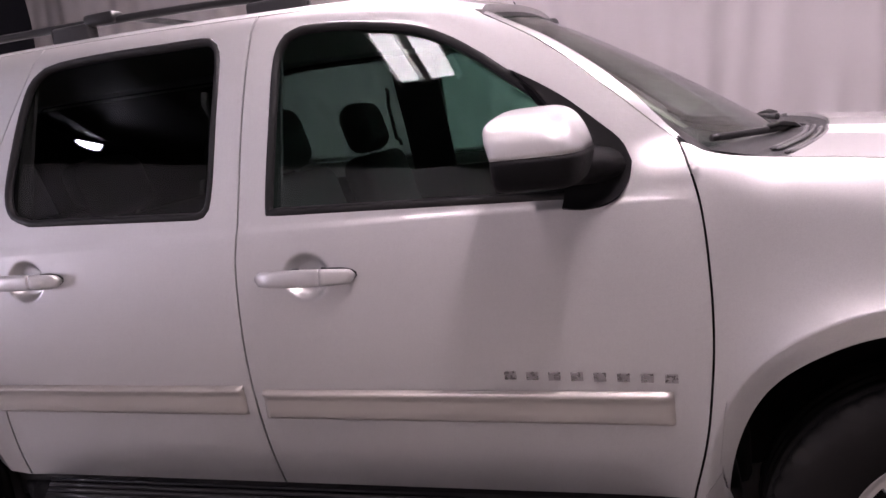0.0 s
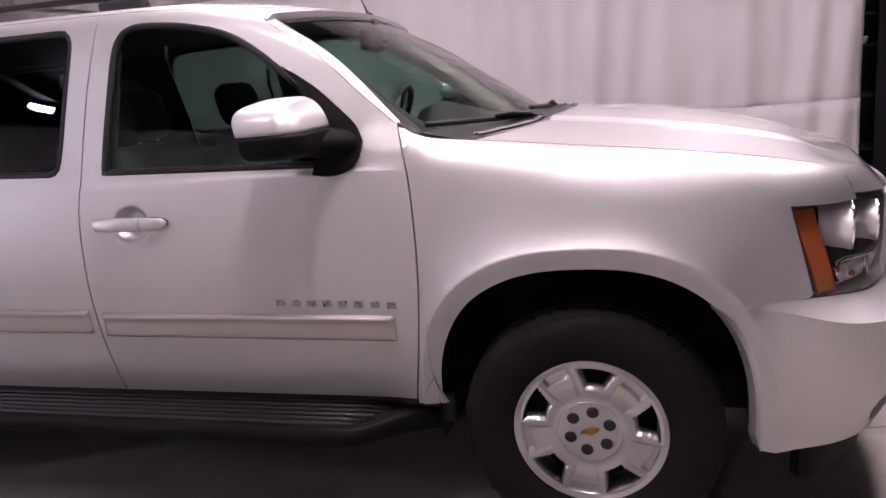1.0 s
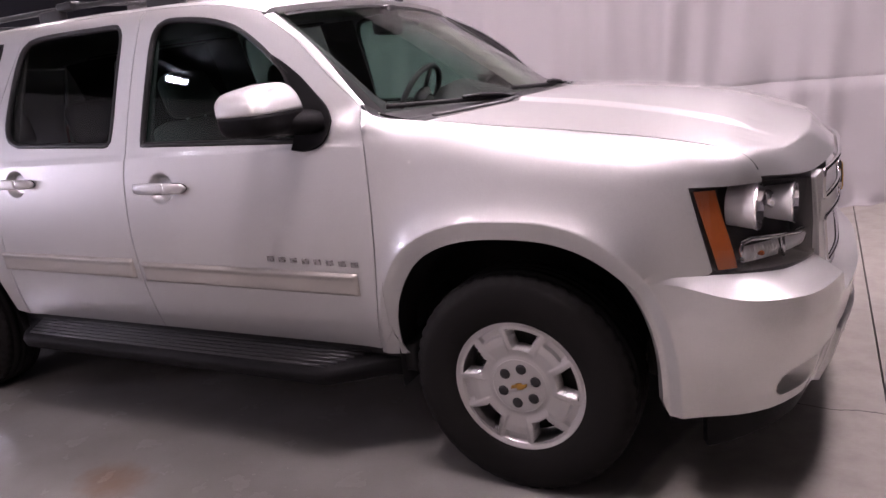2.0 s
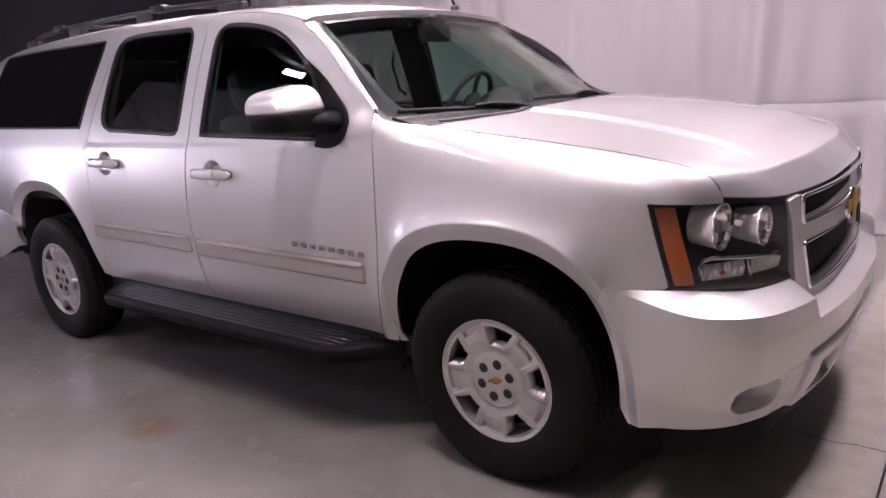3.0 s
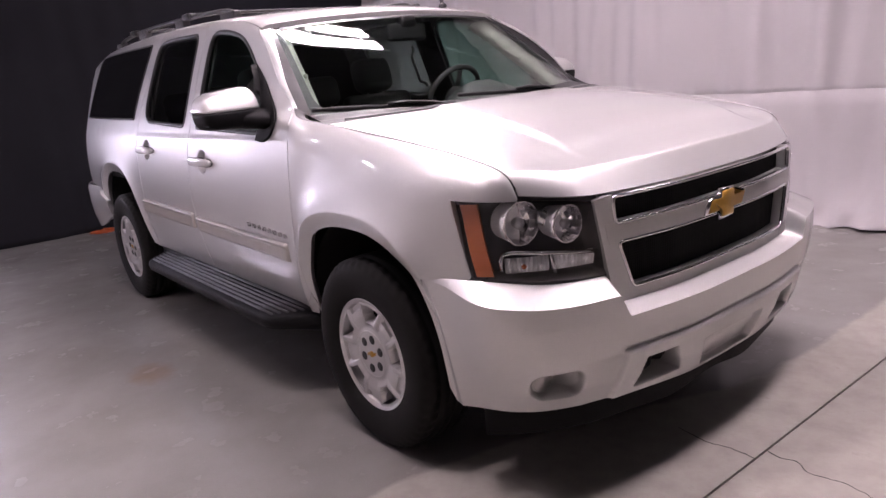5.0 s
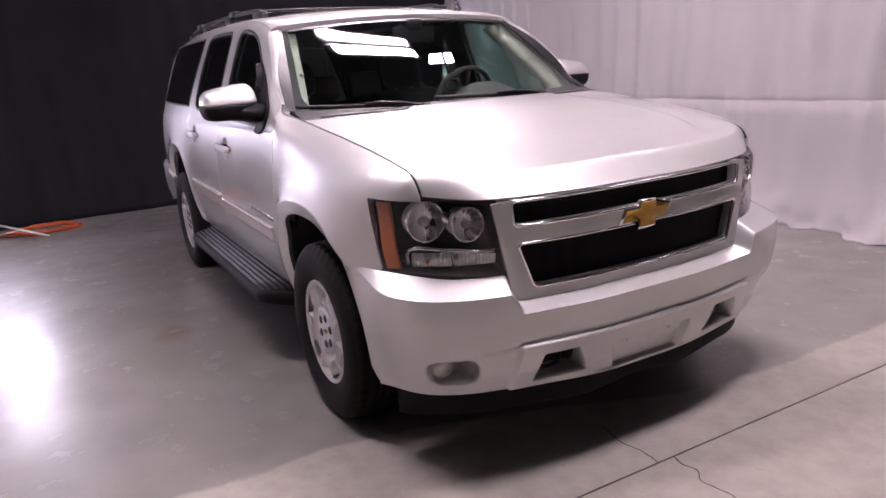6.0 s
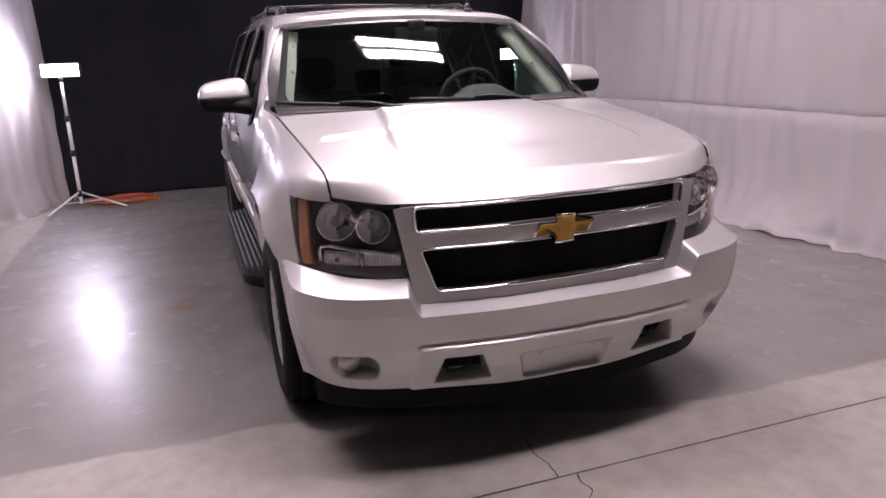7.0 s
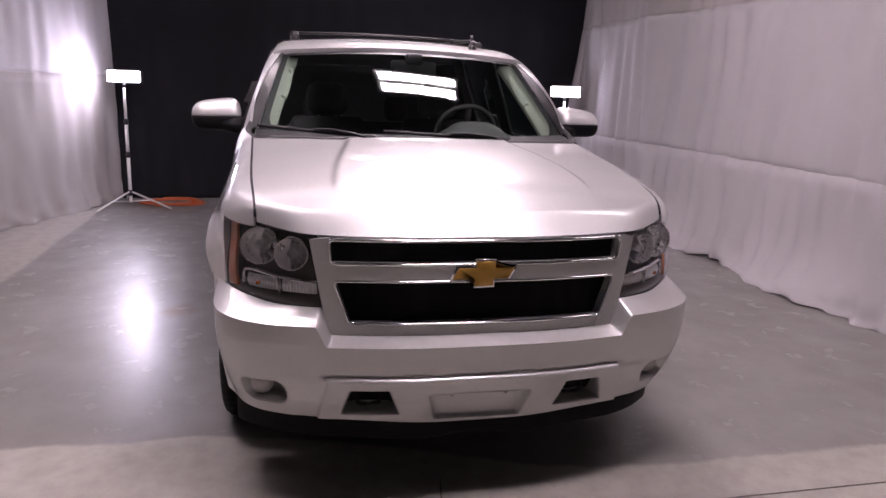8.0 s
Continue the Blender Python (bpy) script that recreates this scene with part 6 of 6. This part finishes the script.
            if xm == "middle":
                bm = bmesh.new()
                sweep(bm, [cab(-1.87, z, sg, -0.09 if 1.40 < z < 1.62 else -0.05) for z in (1.37, 1.40, 1.42, 1.5, 1.6, 1.63, 1.66)], 0.011, 0.011, 8, up=(1, 0, 0))
                part("grab_handle", bm, LEATHER, pillar)


def badge(car, sg):
    """Raised bright bars where the model name stands."""
    badge_metal = material("smoked_chrome_bar", (0.32, 0.31, 0.31), 0.28, 0.8, vary=0.2, scale=80)
    ob = empty("door_badge")
    ob.parent = car
    for k in range(8):
        x = -0.985 + k * 0.0557
        z = 0.828 - 0.0135 * k / 7
        bm = bmesh.new()
        lattice(bm, [[(x + dx, z + dz) for dz in (-0.0105, 0.0105)] for dx in (-0.015, 0.0, 0.015)], lambda a, b: cab(a, b, sg, 0.005))
        finish(bm, (0, sg, 0), 0.001, 0.005)
        part("badge_bar", bm, badge_metal, ob)


front_bumper(car)
grille(car)
cowl(car)
roof_rack(car)
tail(car)
underside(car)
cabin(car)
for sg in (-1, 1):
    headlight(car, sg)
    mirror(car, sg)
    running_board(car, sg)
    badge(car, sg)


# ---- studio things ----
def work_light(x, y, turn):
    ob = tagged(empty("work_light", (x, y, 0)), "lit LED work light on a white tripod stand", "work light", group="work lights")
    bm = bmesh.new()
    z0 = 0.14
    angles = (-2, 90, 223) if turn == 35 else (turn, turn + 120, turn + 240)
    for a, b in ((z0, 0.62), (0.66, 1.02), (1.06, 1.46)):
        rod(bm, (0, 0, a), (0, 0, b), 0.021 if b < 1.1 else 0.017, 14)
    part("pole", bm, STAND_GREY, ob, "white telescopic pole")
    for z in (0.64, 1.04):
        bm = bmesh.new()
        rod(bm, (0, 0, z - 0.035), (0, 0, z + 0.035), 0.027, 14)
        rod(bm, (0, 0, z), (0.05, 0, z), 0.01, 8)
        part("clamp", bm, BLACK_PLASTIC, ob)
    bm = bmesh.new()
    rod(bm, (0, 0, 0.13), (0, 0, 0.2), 0.03, 14)
    part("leg_hub", bm, BLACK_PLASTIC, ob)
    for k in range(3):
        a = radians(angles[k])
        c, s = math.cos(a), math.sin(a)
        bm = bmesh.new()
        rod(bm, (0.02 * c, 0.02 * s, 0.18), (0.58 * c, 0.58 * s, 0.012), 0.012, 10)
        leg = part("leg", bm, STAND_GREY, ob)
        bm = bmesh.new()
        rod(bm, (0.02 * c, 0.02 * s, 0.06), (0.30 * c, 0.30 * s, 0.095), 0.008, 8)
        part("leg_brace", bm, STAND_GREY, leg)
    bm = bmesh.new()
    rod(bm, (0, 0, 0.04), (0, 0, 0.14), 0.019, 12)
    part("pole_foot", bm, STAND_GREY, ob)
    bm = bmesh.new()
    box(bm, (-0.05, -0.24, 1.50), (-0.01, 0.24, 1.66), 0.015)
    rod(bm, (0, 0, 1.45), (0, 0, 1.50), 0.02, 12)
    part("lamp_body", bm, BLACK_PLASTIC, ob)
    bm = bmesh.new()
    box(bm, (-0.012, -0.228, 1.515), (0.004, 0.228, 1.645), 0.006, seg=3)
    part("lamp_face", bm, LED, ob, "glowing LED panel")
    return ob


def coil(x, y, rx, ry, seed, turns, label):
    rng = random.Random(seed)
    pts = []
    for i in range(turns * 14):
        a = i * math.tau / 14 + 0.3 * rng.random()
        k = 0.55 + 0.45 * rng.random()
        pts.append((x + rx * k * math.cos(a), y + ry * k * math.sin(a), 0.008 + 0.012 * rng.random() + 0.0002 * i))
    bm = bmesh.new()
    sweep(bm, [Vector(p) for p in spline(pts, turns * 40)], 0.007, 0.007, 6)
    return tagged(part("extension_cable", bm, ORANGE), label, "cable", group="orange cables")


first = work_light(-6.08, -2.56, 35)
first.rotation_euler = (0, 0, radians(-28))
second = work_light(-5.95, 3.06, 80)
second.rotation_euler = (0, 0, radians(-55))
coil(-6.25, -2.1, 0.30, 0.42, 3, 9, "orange extension cable heaped loosely on the floor beside the tripod")
coil(-6.5, -0.45, 0.10, 0.16, 7, 5, "small orange cable coil on the floor by the black backdrop")


def storage_shelf(x, y):
    """Dim open shelving with a few things on it, seen past the end of the white curtain."""
    ob = tagged(empty("storage_shelf", (x, y, 0)), "dark steel storage shelf with a pale tray and timber post", "shelf")
    bm = bmesh.new()
    for dx in (-0.35, 0.35):
        for dy in (-0.2, 0.2):
            box(bm, (dx - 0.02, dy - 0.02, 0), (dx + 0.02, dy + 0.02, 2.1), 0.003)
    part("upright", bm, TRIM_BLACK, ob)
    for z in (0.45, 0.95, 1.40, 1.68):
        bm = bmesh.new()
        box(bm, (-0.37, -0.22, z), (0.37, 0.22, z + 0.025), 0.004)
        part("shelf_board", bm, DASH, ob)
    return ob


def tray(x, y, z):
    bm = bmesh.new()
    rows = []
    for k, h in ((0.75, 0.0), (0.9, 0.02), (1.0, 0.07), (0.97, 0.07), (0.85, 0.022), (0.0, 0.012)):
        rows.append([bm.verts.new((0.11 * k * math.cos(a), 0.09 * k * math.sin(a), h)) for a in np.linspace(0, math.tau, 24, endpoint=False)])
    for a, b in zip(rows, rows[1:]):
        for j in range(24):
            bm.faces.new((a[j], a[(j + 1) % 24], b[(j + 1) % 24], b[j]))
    bmesh.ops.recalc_face_normals(bm, faces=bm.faces[:])
    ob = tagged(part("tray", bm, STAND_GREY), "pale oval plastic tray lying on the dark shelf", "tray")
    ob.location = (x, y, z)
    return ob


def timber_post(x, y):
    bm = bmesh.new()
    box(bm, (-0.02, -0.045, 0), (0.02, 0.045, 1.12), 0.004)
    ob = tagged(part("timber_post", bm, TIMBER), "short tan timber post standing beside the shelf", "post")
    ob.location = (x, y, 0)
    return ob


TIMBER = material("tan_timber", (0.36, 0.22, 0.10), 0.6, vary=0.25, scale=8, grain=0.3)
storage_shelf(2.12, 4.75)
tray(2.03, 4.62, 1.425)
timber_post(1.965, 4.3)
